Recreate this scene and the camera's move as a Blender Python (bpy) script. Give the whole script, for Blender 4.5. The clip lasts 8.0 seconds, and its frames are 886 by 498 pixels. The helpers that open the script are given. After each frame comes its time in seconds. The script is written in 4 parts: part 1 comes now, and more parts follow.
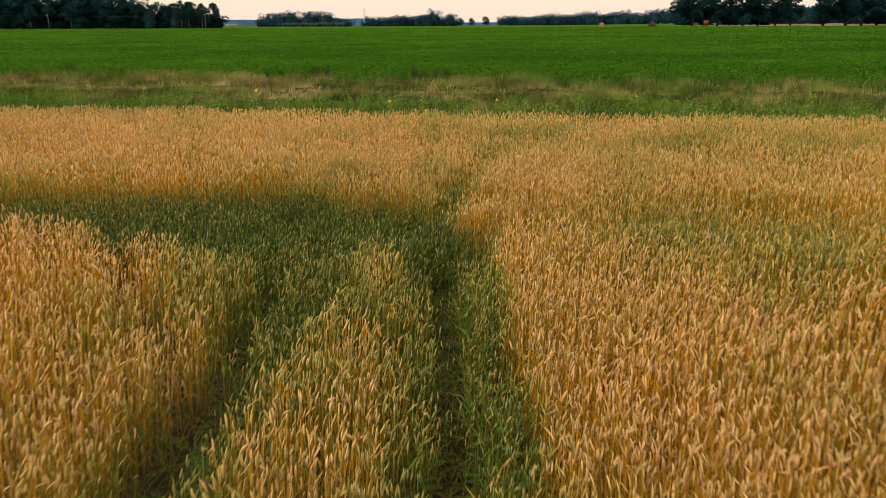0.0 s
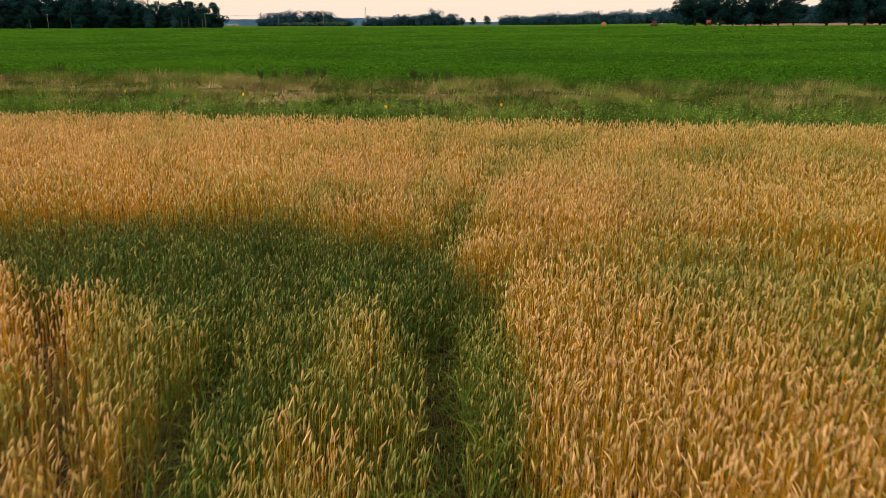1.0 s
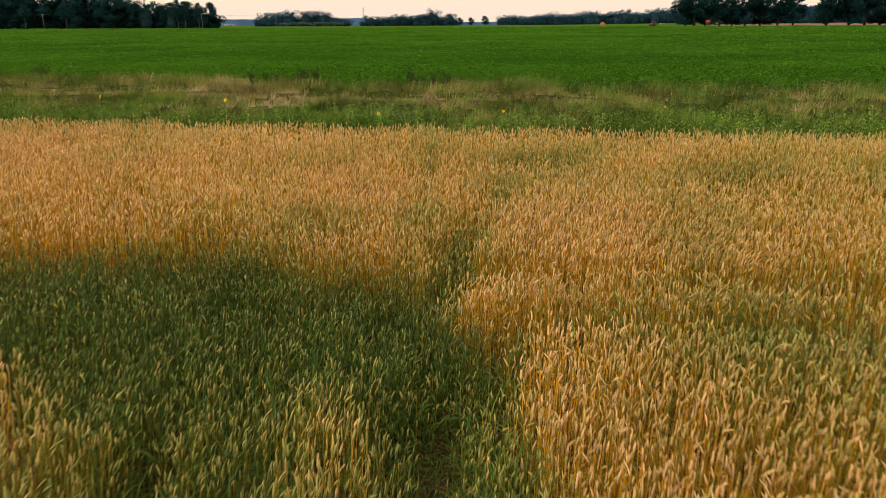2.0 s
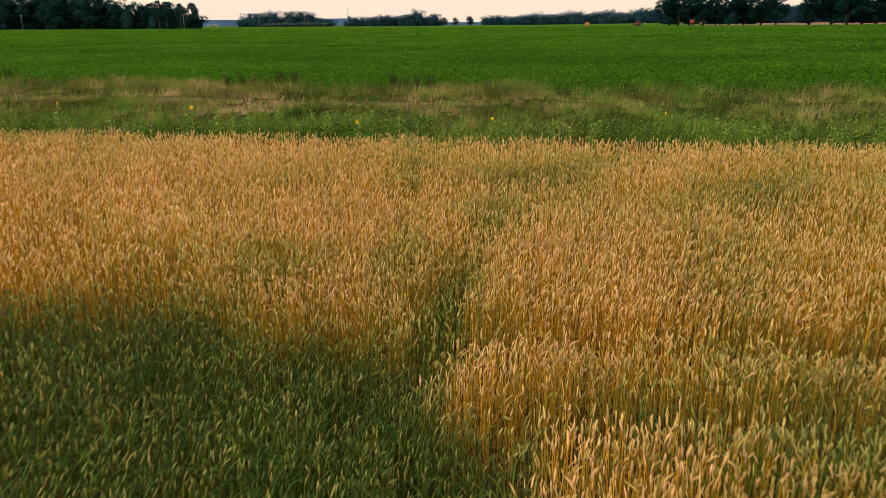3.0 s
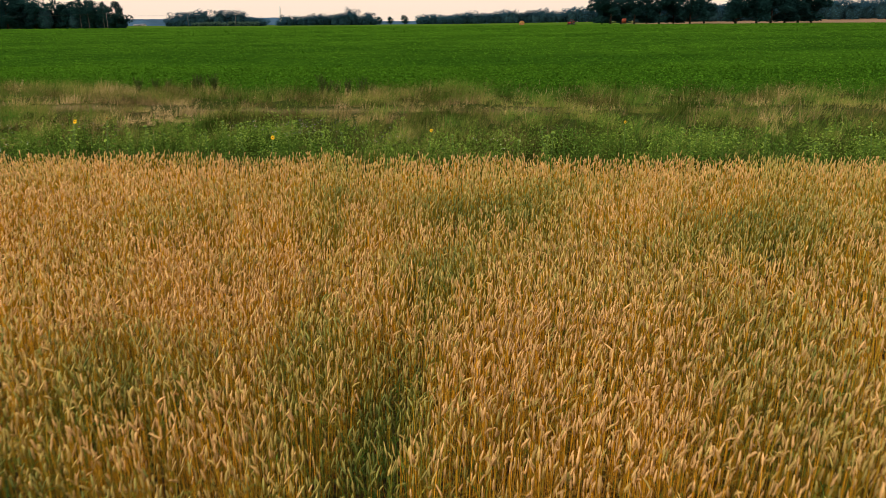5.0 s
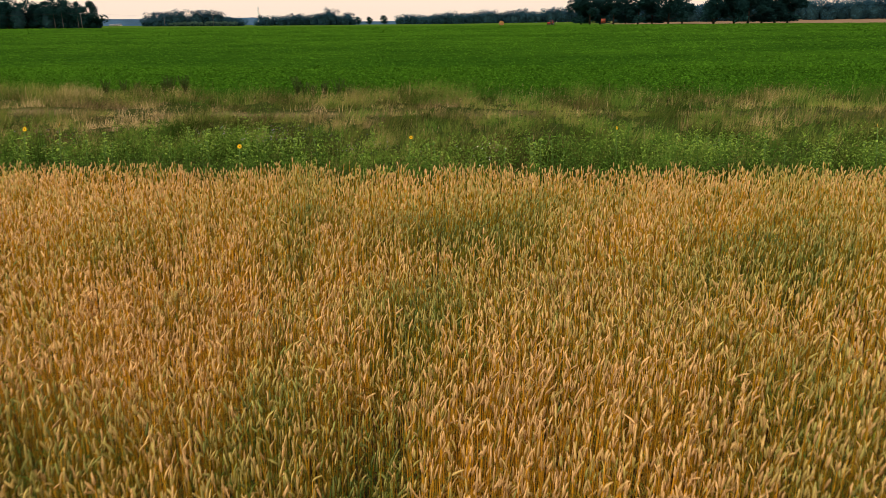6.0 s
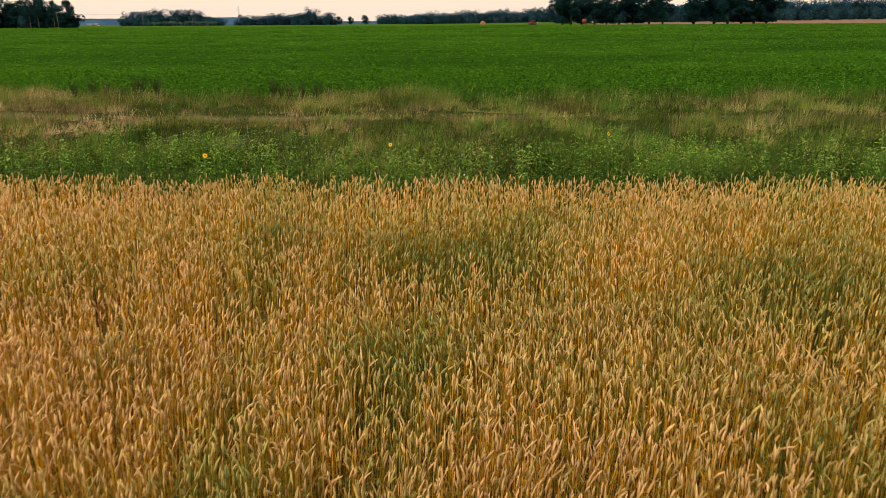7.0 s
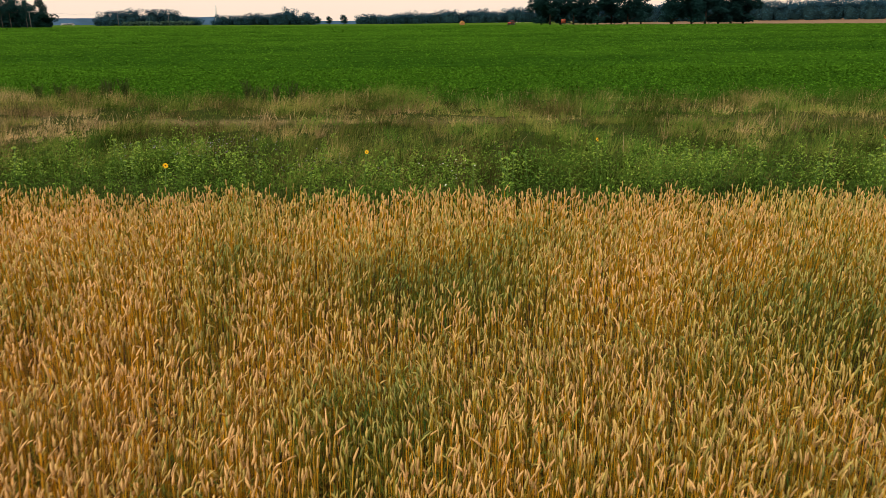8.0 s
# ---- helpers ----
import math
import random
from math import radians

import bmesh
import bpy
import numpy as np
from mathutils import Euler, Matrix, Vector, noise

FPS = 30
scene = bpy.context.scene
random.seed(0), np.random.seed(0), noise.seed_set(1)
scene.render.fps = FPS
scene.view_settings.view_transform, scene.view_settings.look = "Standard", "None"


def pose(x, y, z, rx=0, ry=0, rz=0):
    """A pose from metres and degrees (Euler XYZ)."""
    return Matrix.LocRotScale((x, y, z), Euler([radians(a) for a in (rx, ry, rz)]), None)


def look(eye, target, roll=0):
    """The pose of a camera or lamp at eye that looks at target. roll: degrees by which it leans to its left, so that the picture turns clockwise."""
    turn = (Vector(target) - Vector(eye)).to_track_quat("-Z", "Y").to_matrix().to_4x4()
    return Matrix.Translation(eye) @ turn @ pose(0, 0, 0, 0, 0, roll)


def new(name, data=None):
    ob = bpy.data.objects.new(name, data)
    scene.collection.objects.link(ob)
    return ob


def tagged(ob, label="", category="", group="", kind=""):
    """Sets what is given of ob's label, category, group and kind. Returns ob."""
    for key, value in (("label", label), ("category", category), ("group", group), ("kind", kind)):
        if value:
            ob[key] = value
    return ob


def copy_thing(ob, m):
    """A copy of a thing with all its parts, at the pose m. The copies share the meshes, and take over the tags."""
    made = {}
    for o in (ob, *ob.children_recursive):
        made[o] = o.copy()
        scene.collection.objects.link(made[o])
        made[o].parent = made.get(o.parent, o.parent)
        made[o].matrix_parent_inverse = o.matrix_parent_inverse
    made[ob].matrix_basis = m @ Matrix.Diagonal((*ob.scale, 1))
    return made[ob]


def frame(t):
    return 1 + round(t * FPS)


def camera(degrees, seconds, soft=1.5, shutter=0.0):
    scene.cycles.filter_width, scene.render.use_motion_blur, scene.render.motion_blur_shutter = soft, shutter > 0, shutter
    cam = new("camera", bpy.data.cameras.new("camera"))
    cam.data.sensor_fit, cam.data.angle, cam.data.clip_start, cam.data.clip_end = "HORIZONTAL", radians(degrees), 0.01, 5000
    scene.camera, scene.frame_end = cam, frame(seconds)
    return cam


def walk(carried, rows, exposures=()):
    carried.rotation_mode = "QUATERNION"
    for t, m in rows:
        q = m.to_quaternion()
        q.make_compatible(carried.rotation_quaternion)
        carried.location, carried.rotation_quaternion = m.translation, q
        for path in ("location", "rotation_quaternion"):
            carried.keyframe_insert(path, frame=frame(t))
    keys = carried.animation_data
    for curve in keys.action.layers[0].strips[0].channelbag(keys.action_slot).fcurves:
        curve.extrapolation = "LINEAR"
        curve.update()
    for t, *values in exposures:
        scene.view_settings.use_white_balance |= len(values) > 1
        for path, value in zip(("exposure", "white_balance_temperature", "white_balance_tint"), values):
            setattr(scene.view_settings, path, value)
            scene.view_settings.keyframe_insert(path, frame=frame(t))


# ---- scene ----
cam = camera(60.3, 8.0, soft=0.70, shutter=0.45)
PATH = [
    (0, (-0.026, 0.074, 3.316), (-0.036, 1.995, 2.761), -0.6),
    (0.5, (-0.013, 0.990, 3.317), (-0.025, 2.911, 2.761), -0.6),
    (1, (-0.003, 1.914, 3.318), (-0.016, 3.835, 2.762), -0.6),
    (1.5, (0.002, 2.835, 3.322), (-0.011, 4.756, 2.766), -0.6),
    (3, (0.027, 5.440, 3.353), (0.055, 7.361, 2.797), -0.73),
    (3.5, (0.064, 6.209, 3.353), (0.126, 8.129, 2.796), -0.78),
    (4, (0.112, 6.912, 3.352), (0.221, 8.830, 2.794), -0.8),
    (4.5, (0.170, 7.575, 3.350), (0.321, 9.489, 2.791), -0.82),
    (6, (0.334, 9.412, 3.342), (0.567, 11.317, 2.7815), -0.8),
    (6.5, (0.405, 9.952, 3.341), (0.661, 11.855, 2.781), -0.77),
    (7, (0.477, 10.465, 3.341), (0.755, 12.364, 2.780), -0.73),
    (7.5, (0.551, 10.964, 3.340), (0.853, 12.859, 2.779), -0.7),
    (8, (0.628, 11.431, 3.337), (0.956, 13.322, 2.775), -0.7),
]
walk(cam, [(t, look(eye, target, roll)) for t, eye, target, roll in PATH])

# ---------------------------------------------------------------- light
SUN_AZ, SUN_EL = radians(-135), radians(48)     # azimuth clockwise from +y
world = bpy.data.worlds.new("evening_sky")
scene.world = world
world.use_nodes = True
wn = world.node_tree.nodes
wl = world.node_tree.links
sky = wn.new("ShaderNodeTexSky")
sky.sky_type = "NISHITA"
sky.sun_disc = False
sky.sun_elevation, sky.sun_rotation = SUN_EL, SUN_AZ
sky.air_density, sky.dust_density, sky.ozone_density = 1.0, 3.0, 1.0
veil = wn.new("ShaderNodeMix")                 # thin even cloud veil over the clear sky
veil.data_type = "RGBA"
veil.inputs[0].default_value = 0.72
veil.inputs[7].default_value = (13.6, 10.7, 8.5, 1)
wl.new(sky.outputs[0], veil.inputs[6])
wl.new(veil.outputs[2], wn["Background"].inputs[0])
wn["Background"].inputs[1].default_value = 0.1

sun = new("sun", bpy.data.lights.new("sun", "SUN"))
sun.data.energy, sun.data.angle, sun.data.color = 2.2, radians(16), (1.0, 0.88, 0.70)
sun_from = Vector((math.sin(SUN_AZ) * math.cos(SUN_EL), math.cos(SUN_AZ) * math.cos(SUN_EL), math.sin(SUN_EL)))
sun.matrix_world = look(sun_from * 50, (0, 0, 0))
scene.view_settings.exposure = 0.0


# ---------------------------------------------------------------- materials
def material(name):
    m = bpy.data.materials.new(name)
    m.use_nodes = True
    return m, m.node_tree.nodes, m.node_tree.links, m.node_tree.nodes["Principled BSDF"]


def ramp(nodes, links, factor, stops):
    r = nodes.new("ShaderNodeValToRGB")
    el = r.color_ramp.elements
    while len(el) < len(stops):
        el.new(0.5)
    for e, (pos, col) in zip(el, stops):
        e.position, e.color = pos, (*col, 1)
    links.new(factor, r.inputs[0])
    return r.outputs[0]


def attribute(nodes, name):
    a = nodes.new("ShaderNodeAttribute")
    a.attribute_name = name
    return a.outputs["Fac"]


def noise_tex(nodes, links, scale, detail=3.0, coord="Object", rough=0.55):
    c = nodes.new("ShaderNodeTexCoord")
    n = nodes.new("ShaderNodeTexNoise")
    n.inputs["Scale"].default_value, n.inputs["Detail"].default_value, n.inputs["Roughness"].default_value = scale, detail, rough
    links.new(c.outputs[coord], n.inputs["Vector"])
    return n.outputs[0]


def math_node(nodes, links, op, a, b):
    n = nodes.new("ShaderNodeMath")
    n.operation = op
    for i, v in enumerate((a, b)):
        if isinstance(v, (int, float)):
            n.inputs[i].default_value = v
        else:
            links.new(v, n.inputs[i])
    return n.outputs[0]


def blend(nodes, links, kind, fac, a, b):
    n = nodes.new("ShaderNodeMix")
    n.data_type, n.blend_type = "RGBA", kind
    for i, v in ((0, fac), (6, a), (7, b)):
        if isinstance(v, (int, float)):
            n.inputs[i].default_value = v
        elif isinstance(v, tuple):
            n.inputs[i].default_value = (*v, 1)
        else:
            links.new(v, n.inputs[i])
    return n.outputs[2]


def plant_material(name, stops, rough=0.6, thin=0.0, spread=0.35, grain=0.0, sheen=0.25):
    """Colour by ripeness ('ripe'), value by each plant's own 'tone'; thin: light let through."""
    m, nodes, links, bsdf = material(name)
    col = ramp(nodes, links, attribute(nodes, "ripe"), stops)
    tone = attribute(nodes, "tone")
    gain = math_node(nodes, links, "MULTIPLY_ADD", tone, 2 * spread)
    gain.node.inputs[2].default_value = 1 - spread
    if grain:
        g = noise_tex(nodes, links, grain, 2.0)
        gg = math_node(nodes, links, "MULTIPLY_ADD", g, 0.7)
        gg.node.inputs[2].default_value = 0.65
        gain = math_node(nodes, links, "MULTIPLY", gain, gg)
    v = nodes.new("ShaderNodeVectorMath")
    v.operation = "SCALE"
    links.new(col, v.inputs[0])
    links.new(gain, v.inputs["Scale"])
    links.new(v.outputs[0], bsdf.inputs["Base Color"])
    bsdf.inputs["Roughness"].default_value = rough
    bsdf.inputs["Specular IOR Level"].default_value = sheen
    if thin:
        tr = nodes.new("ShaderNodeBsdfTranslucent")
        links.new(v.outputs[0], tr.inputs[0])
        mx = nodes.new("ShaderNodeMixShader")
        mx.inputs[0].default_value = thin
        links.new(bsdf.outputs[0], mx.inputs[1])
        links.new(tr.outputs[0], mx.inputs[2])
        links.new(mx.outputs[0], nodes["Material Output"].inputs[0])
    return m


EAR = plant_material("wheat_ear", [(0.0, (0.058, 0.098, 0.024)), (0.35, (0.245, 0.265, 0.068)), (0.7, (0.455, 0.345, 0.104)), (1.0, (0.60, 0.380, 0.160))], 0.6, 0.10, 0.33, 160, 0.12)
STEM = plant_material("wheat_stem", [(0.0, (0.042, 0.080, 0.011)), (0.5, (0.235, 0.185, 0.018)), (1.0, (0.555, 0.282, 0.020))], 0.5, 0.0, 0.4, 0.0, 0.12)
BLADE = plant_material("wheat_leaf", [(0.0, (0.048, 0.114, 0.016)), (0.5, (0.155, 0.195, 0.026)), (1.0, (0.50, 0.29, 0.055))], 0.55, 0.3, 0.4, 0.0, 0.1)
GRASS = plant_material("grass_blade", [(0.0, (0.050, 0.122, 0.016)), (0.4, (0.128, 0.155, 0.032)), (0.75, (0.285, 0.222, 0.096)), (1.0, (0.48, 0.36, 0.215))], 0.8, 0.2, 0.85, 0.0, 0.0)
WEED = plant_material("weed_leaf", [(0.0, (0.034, 0.084, 0.015)), (0.6, (0.098, 0.196, 0.028)), (1.0, (0.24, 0.38, 0.058))], 0.8, 0.2, 0.72, 0.0, 0.02)
BEAN = plant_material("bean_leaf", [(0.0, (0.023, 0.076, 0.007)), (1.0, (0.064, 0.174, 0.012))], 0.8, 0.16, 0.40, 0.0, 0.0)
# bluer than plain foliage: distance haze is put into the leaf colour
LEAF = plant_material("tree_leaf", [(0.0, (0.012, 0.046, 0.054)), (0.6, (0.019, 0.070, 0.072)), (1.0, (0.034, 0.100, 0.072))], 0.8, 0.48, 0.12, 0.0, 0.0)
# far woods: bluer and paler still, more haze put into the colour
HAZED_LEAF = plant_material("hazed_wood_leaf", [(0.0, (0.028, 0.090, 0.150)), (0.6, (0.040, 0.120, 0.180)), (1.0, (0.064, 0.152, 0.170))], 0.8, 0.48, 0.10, 0.0, 0.0)
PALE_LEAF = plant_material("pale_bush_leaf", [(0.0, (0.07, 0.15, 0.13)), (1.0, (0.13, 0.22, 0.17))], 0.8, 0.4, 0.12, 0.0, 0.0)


def plain(name, colour, rough=0.7, scale=8.0, vary=0.3, bump=0.0, metal=0.0, gloss=0.2):
    m, nodes, links, bsdf = material(name)
    n = noise_tex(nodes, links, scale, 4.0)
    lo, hi = tuple(c * (1 - vary) for c in colour), tuple(min(1, c * (1 + vary)) for c in colour)
    links.new(ramp(nodes, links, n, [(0.3, lo), (0.7, hi)]), bsdf.inputs["Base Color"])
    bsdf.inputs["Roughness"].default_value, bsdf.inputs["Metallic"].default_value = rough, metal
    bsdf.inputs["Specular IOR Level"].default_value = gloss
    if bump:
        b = nodes.new("ShaderNodeBump")
        b.inputs["Strength"].default_value = bump
        links.new(n, b.inputs["Height"])
        links.new(b.outputs[0], bsdf.inputs["Normal"])
    return m


BARK = plain("bark", (0.032, 0.030, 0.026), 0.9, 3.0, 0.4, 0.6)
PALE_BARK = plain("birch_bark", (0.075, 0.078, 0.078), 0.8, 2.0, 0.4, 0.3)
PETAL = plain("sunflower_petal", (0.86, 0.54, 0.008), 0.5, 30.0, 0.2)
DISC = plain("sunflower_disc", (0.12, 0.06, 0.015), 0.8, 80.0, 0.5, 0.5)
STALK = plain("green_stalk", (0.10, 0.19, 0.04), 0.6, 12.0, 0.3)
STRAW = plain("straw", (0.30, 0.165, 0.06), 0.8, 6.0, 0.4, 0.6)
RED = plain("red_paint", (0.28, 0.045, 0.03), 0.5, 2.0, 0.3)
ORANGE = plain("orange_paint", (0.21, 0.052, 0.028), 0.5, 2.0, 0.3)
RUBBER = plain("tyre_rubber", (0.03, 0.03, 0.03), 0.8, 5.0, 0.3)
POLE = plain("weathered_pole", (0.12, 0.125, 0.13), 0.8, 4.0, 0.3)
STEEL = plain("galvanised_steel", (0.75, 0.75, 0.75), 0.5, 3.0, 0.1)
PLASTER = plain("white_plaster", (0.72, 0.74, 0.76), 0.8, 1.5, 0.08)
ROOF = plain("roof_tile", (0.17, 0.20, 0.25), 0.8, 3.0, 0.3)
GLASS = plain("window_glass", (0.04, 0.05, 0.06), 0.15, 1.0, 0.1)
# core of far crowns: the shade inside them is put into the colour
SHADE_CORE = plain("shaded_crown_core", (0.018, 0.048, 0.060), 0.95, 0.6, 0.4, 0.0, 0.0, 0.0)
# wooded hills, with the blue of far haze put into the base colour
HAZED_HILL = plain("hazed_hill_wood", (0.040, 0.088, 0.155), 0.95, 0.02, 0.3, 0.0, 0.0, 0.0)


# ---------------------------------------------------------------- lie of the land
def across(x, y):
    """Distance square to the field edge, which runs askew to the x axis."""
    return y + 0.22 * x


def bands(x):
    """Where weeds end, the trodden strip runs and the beans begin, as distances across."""
    left = np.clip(-np.asarray(x, float), 0, 60)
    return 28.2 + 1.5 * np.clip(left / 3, 0, 1), 36.3 + 0.11 * left, 44.6 + 0.2 * left


def even(x, s):
    """Distance across, evened out so that each band lies at the same value all along."""
    w, p, e = bands(x)
    return np.where(s < w, 23 + (s - 23) * 5.3 / (w - 23), np.where(s < p, 28.3 + (s - w) * 6.2 / (p - w), np.where(s < e, 34.5 + (s - p) * 10.5 / (e - p), 45 + s - e)))


def uneven(x, v):
    """The reverse of even()."""
    w, p, e = bands(x)
    return np.where(v < 28.3, 23 + (v - 23) * (w - 23) / 5.3, np.where(v < 34.5, w + (v - 28.3) * (p - w) / 6.2, np.where(v < 45, p + (v - 34.5) * (e - p) / 10.5, v - 45 + e)))


def smooth(a, b, v):
    t = np.clip((v - a) / (b - a), 0, 1)
    return t * t * (3 - 2 * t)


def land(x, y):
    x, y = np.asarray(x, float), np.asarray(y, float)
    s = even(x, across(x, y))
    z = np.interp(s, [23.5, 26, 29, 32.5, 36, 44, 46, 350, 700, 3500], [0, 0.0, 0.05, 0.42, 0.45, 0.3, 0.3, 3.65, 5.9, 11.0])
    z = z - 0.0085 * np.clip(x, -400, 400) * smooth(60, 350, y) + 2.0 * np.clip((x - 90) / 190, 0, 1.6) * smooth(345, 520, y)
    z = z + 0.22 * (value_noise(x, y, 1.3, 15) - 0.5) * smooth(27.5, 29.5, s) * (1 - smooth(43, 45, s)) * (1 - 0.6 * np.exp(-((s - 34.6) / 0.8) ** 2))
    return z + 0.03 * np.sin(x * 1.3 + y * 0.4) * np.sin(y * 0.9 - x * 0.2)


def rnd(n, lo=0.0, hi=1.0):
    return RNG.uniform(lo, hi, n)


RNG = np.random.default_rng(7)


def value_noise(x, y, cell, seed):
    """Smooth random field, 0 to 1, with features of about the given size."""
    g = np.random.default_rng(seed).random((256, 256))
    u, v = x / cell + 91.3, y / cell + 57.7
    i, j = np.floor(u).astype(int), np.floor(v).astype(int)
    fu, fv = u - i, v - j
    fu, fv = fu * fu * (3 - 2 * fu), fv * fv * (3 - 2 * fv)
    a = g[i % 256, j % 256] * (1 - fu) + g[(i + 1) % 256, j % 256] * fu
    b = g[i % 256, (j + 1) % 256] * (1 - fu) + g[(i + 1) % 256, (j + 1) % 256] * fu
    return a * (1 - fv) + b * fv


def mesh_of(name, verts, tris, mats, index=None, attrs=None, smooth_shade=False):
    """One mesh from arrays of corners and triangles."""
    me = bpy.data.meshes.new(name)
    verts, tris = np.asarray(verts, np.float32), np.asarray(tris, np.int32)
    me.vertices.add(len(verts))
    me.vertices.foreach_set("co", verts.ravel())
    me.loops.add(tris.size)
    me.loops.foreach_set("vertex_index", tris.ravel())
    me.polygons.add(len(tris))
    me.polygons.foreach_set("loop_start", np.arange(0, tris.size, 3, dtype=np.int32))
    for m in mats:
        me.materials.append(m)
    if index is not None:
        me.polygons.foreach_set("material_index", np.asarray(index, np.int32))
    if smooth_shade:
        me.polygons.foreach_set("use_smooth", np.ones(len(tris), bool))
    for key, values in (attrs or {}).items():
        a = me.attributes.new(key, "FLOAT", "POINT")
        a.data.foreach_set("value", np.asarray(values, np.float32))
    me.update(calc_edges=True)
    return me


class Heap:
    """Collects many small pieces of one stuff into arrays."""

    def __init__(self):
        self.v, self.t, self.i, self.ripe, self.tone, self.n = [], [], [], [], [], 0

    def add(self, verts, tris, mat, ripe, tone):
        """verts (k, p, 3): k pieces of p corners; tris (q, 3): the piece's triangles."""
        k, p, _ = verts.shape
        tris = np.asarray(tris)
        self.v.append(verts.reshape(-1, 3))
        self.t.append((np.arange(k)[:, None, None] * p + tris[None] + self.n).reshape(-1, 3))
        self.i.append(np.full(k * len(tris), mat))
        self.ripe.append(np.repeat(ripe, p))
        self.tone.append(np.repeat(tone, p))
        self.n += k * p

    def build(self, name, mats):
        me = mesh_of(name, np.concatenate(self.v), np.concatenate(self.t), mats, np.concatenate(self.i),
                     {"ripe": np.concatenate(self.ripe), "tone": np.concatenate(self.tone)})
        return new(name, me)


def unit(v):
    return v / np.maximum(np.linalg.norm(v, axis=-1, keepdims=True), 1e-9)


def ribbons(heap, base, direction, length, width, bend, side, mat, ripe, tone, segs=2, tip=0.15):
    """Narrow leaves: from base along direction, bowing over by bend (a vector per leaf)."""
    u = np.linspace(0, 1, segs + 1)
    mid = base[:, None] + direction[:, None] * (length[:, None, None] * u[None, :, None]) + bend[:, None] * (u ** 2)[None, :, None]
    w = width[:, None] * np.interp(u, [0, 0.35, 1], [0.6, 1, tip])[None]
    off = side[:, None] * w[:, :, None] * 0.5
    v = np.concatenate([mid - off, mid + off], axis=1)
    n = segs + 1
    tris = []
    for k in range(segs):
        tris += [(k, k + 1, n + k), (k + 1, n + k + 1, n + k)]
    heap.add(v, tris, mat, ripe, tone)


# ---------------------------------------------------------------- ground
def ground_sheet():
    ys = np.concatenate([np.arange(-40, 22, 1.0), np.arange(22, 50, 0.4), np.arange(50, 100, 2.0), np.geomspace(100, 340, 18), np.arange(345, 365, 3.0), np.geomspace(368, 3400, 40)])
    xs = np.concatenate([-np.geomspace(60, 2600, 40)[::-1], np.arange(-56, -36, 2.0), np.arange(-36, 40, 1.0), np.arange(40, 57, 2.0), np.geomspace(60, 2600, 40)])
    gx, gs = np.meshgrid(xs, ys)
    gy = gs - 0.22 * np.clip(gx, -60, 60) * np.clip((300 - gs) / 100, 0, 1)
    gz = land(gx, gy)
    nx, ny = len(xs), len(ys)
    i = (np.arange(ny - 1)[:, None] * nx + np.arange(nx - 1)[None]).ravel()
    tris = np.concatenate([np.stack([i, i + 1, i + nx], 1), np.stack([i + 1, i + nx + 1, i + nx], 1)])
    s = even(gx, across(gx, gy))
    meadow = (smooth(23.2, 24.2, s) * (1 - smooth(44.6, 45.4, s)))
    bean = smooth(44.6, 45.4, s) * (1 - smooth(348, 352, gy + 0.0 * gx))
    far = smooth(348, 352, gy)
    stubble = smooth(0.33, 0.36, gx / np.maximum(gy, 1)) * smooth(352, 358, gy)
    m, nodes, links, bsdf = material("field_ground")
    fine, broad = noise_tex(nodes, links, 9.0, 6.0), noise_tex(nodes, links, 0.25, 3.0)
    soil = ramp(nodes, links, fine, [(0.3, (0.022, 0.016, 0.010)), (0.7, (0.075, 0.052, 0.032))])
    turf = ramp(nodes, links, fine, [(0.3, (0.014, 0.028, 0.006)), (0.7, (0.045, 0.062, 0.016))])
    straw = ramp(nodes, links, fine, [(0.3, (0.09, 0.08, 0.035)), (0.7, (0.28, 0.22, 0.12))])
    beans = ramp(nodes, links, fine, [(0.3, (0.018, 0.070, 0.006)), (0.7, (0.030, 0.100, 0.009))])
    pasture = ramp(nodes, links, broad, [(0.3, (0.04, 0.10, 0.01)), (0.7, (0.07, 0.14, 0.02))])
    stub = ramp(nodes, links, broad, [(0.3, (0.17, 0.12, 0.085)), (0.7, (0.23, 0.165, 0.115))])
    c = blend(nodes, links, "MIX", attribute(nodes, "meadow"), soil, turf)
    c = blend(nodes, links, "MIX", attribute(nodes, "path"), c, straw)
    c = blend(nodes, links, "MIX", attribute(nodes, "bean"), c, beans)
    c = blend(nodes, links, "MIX", attribute(nodes, "far"), c, pasture)
    c = blend(nodes, links, "MIX", attribute(nodes, "stubble"), c, stub)
    links.new(c, bsdf.inputs["Base Color"])
    bsdf.inputs["Roughness"].default_value = 0.95
    bsdf.inputs["Specular IOR Level"].default_value = 0.0
    b = nodes.new("ShaderNodeBump")
    b.inputs["Strength"].default_value, b.inputs["Distance"].default_value = 0.8, 0.06
    links.new(fine, b.inputs["Height"])
    links.new(b.outputs[0], bsdf.inputs["Normal"])
    me = mesh_of("ground", np.stack([gx.ravel(), gy.ravel(), gz.ravel()], 1), tris, [m], None,
                 {"meadow": meadow.ravel(), "path": (np.exp(-((s - 34.6) / 0.6) ** 2) * np.clip(1.5 * value_noise(gx, gy, 2.2, 16) - 0.2, 0, 0.8) * (1 - 0.6 * smooth(2, 9, gx))).ravel(), "bean": bean.ravel(), "far": far.ravel(), "stubble": stubble.ravel()}, True)
    return tagged(new("ground", me), "farmland soil rising gently to the far tree line", "ground", kind="structure")


ground_sheet()


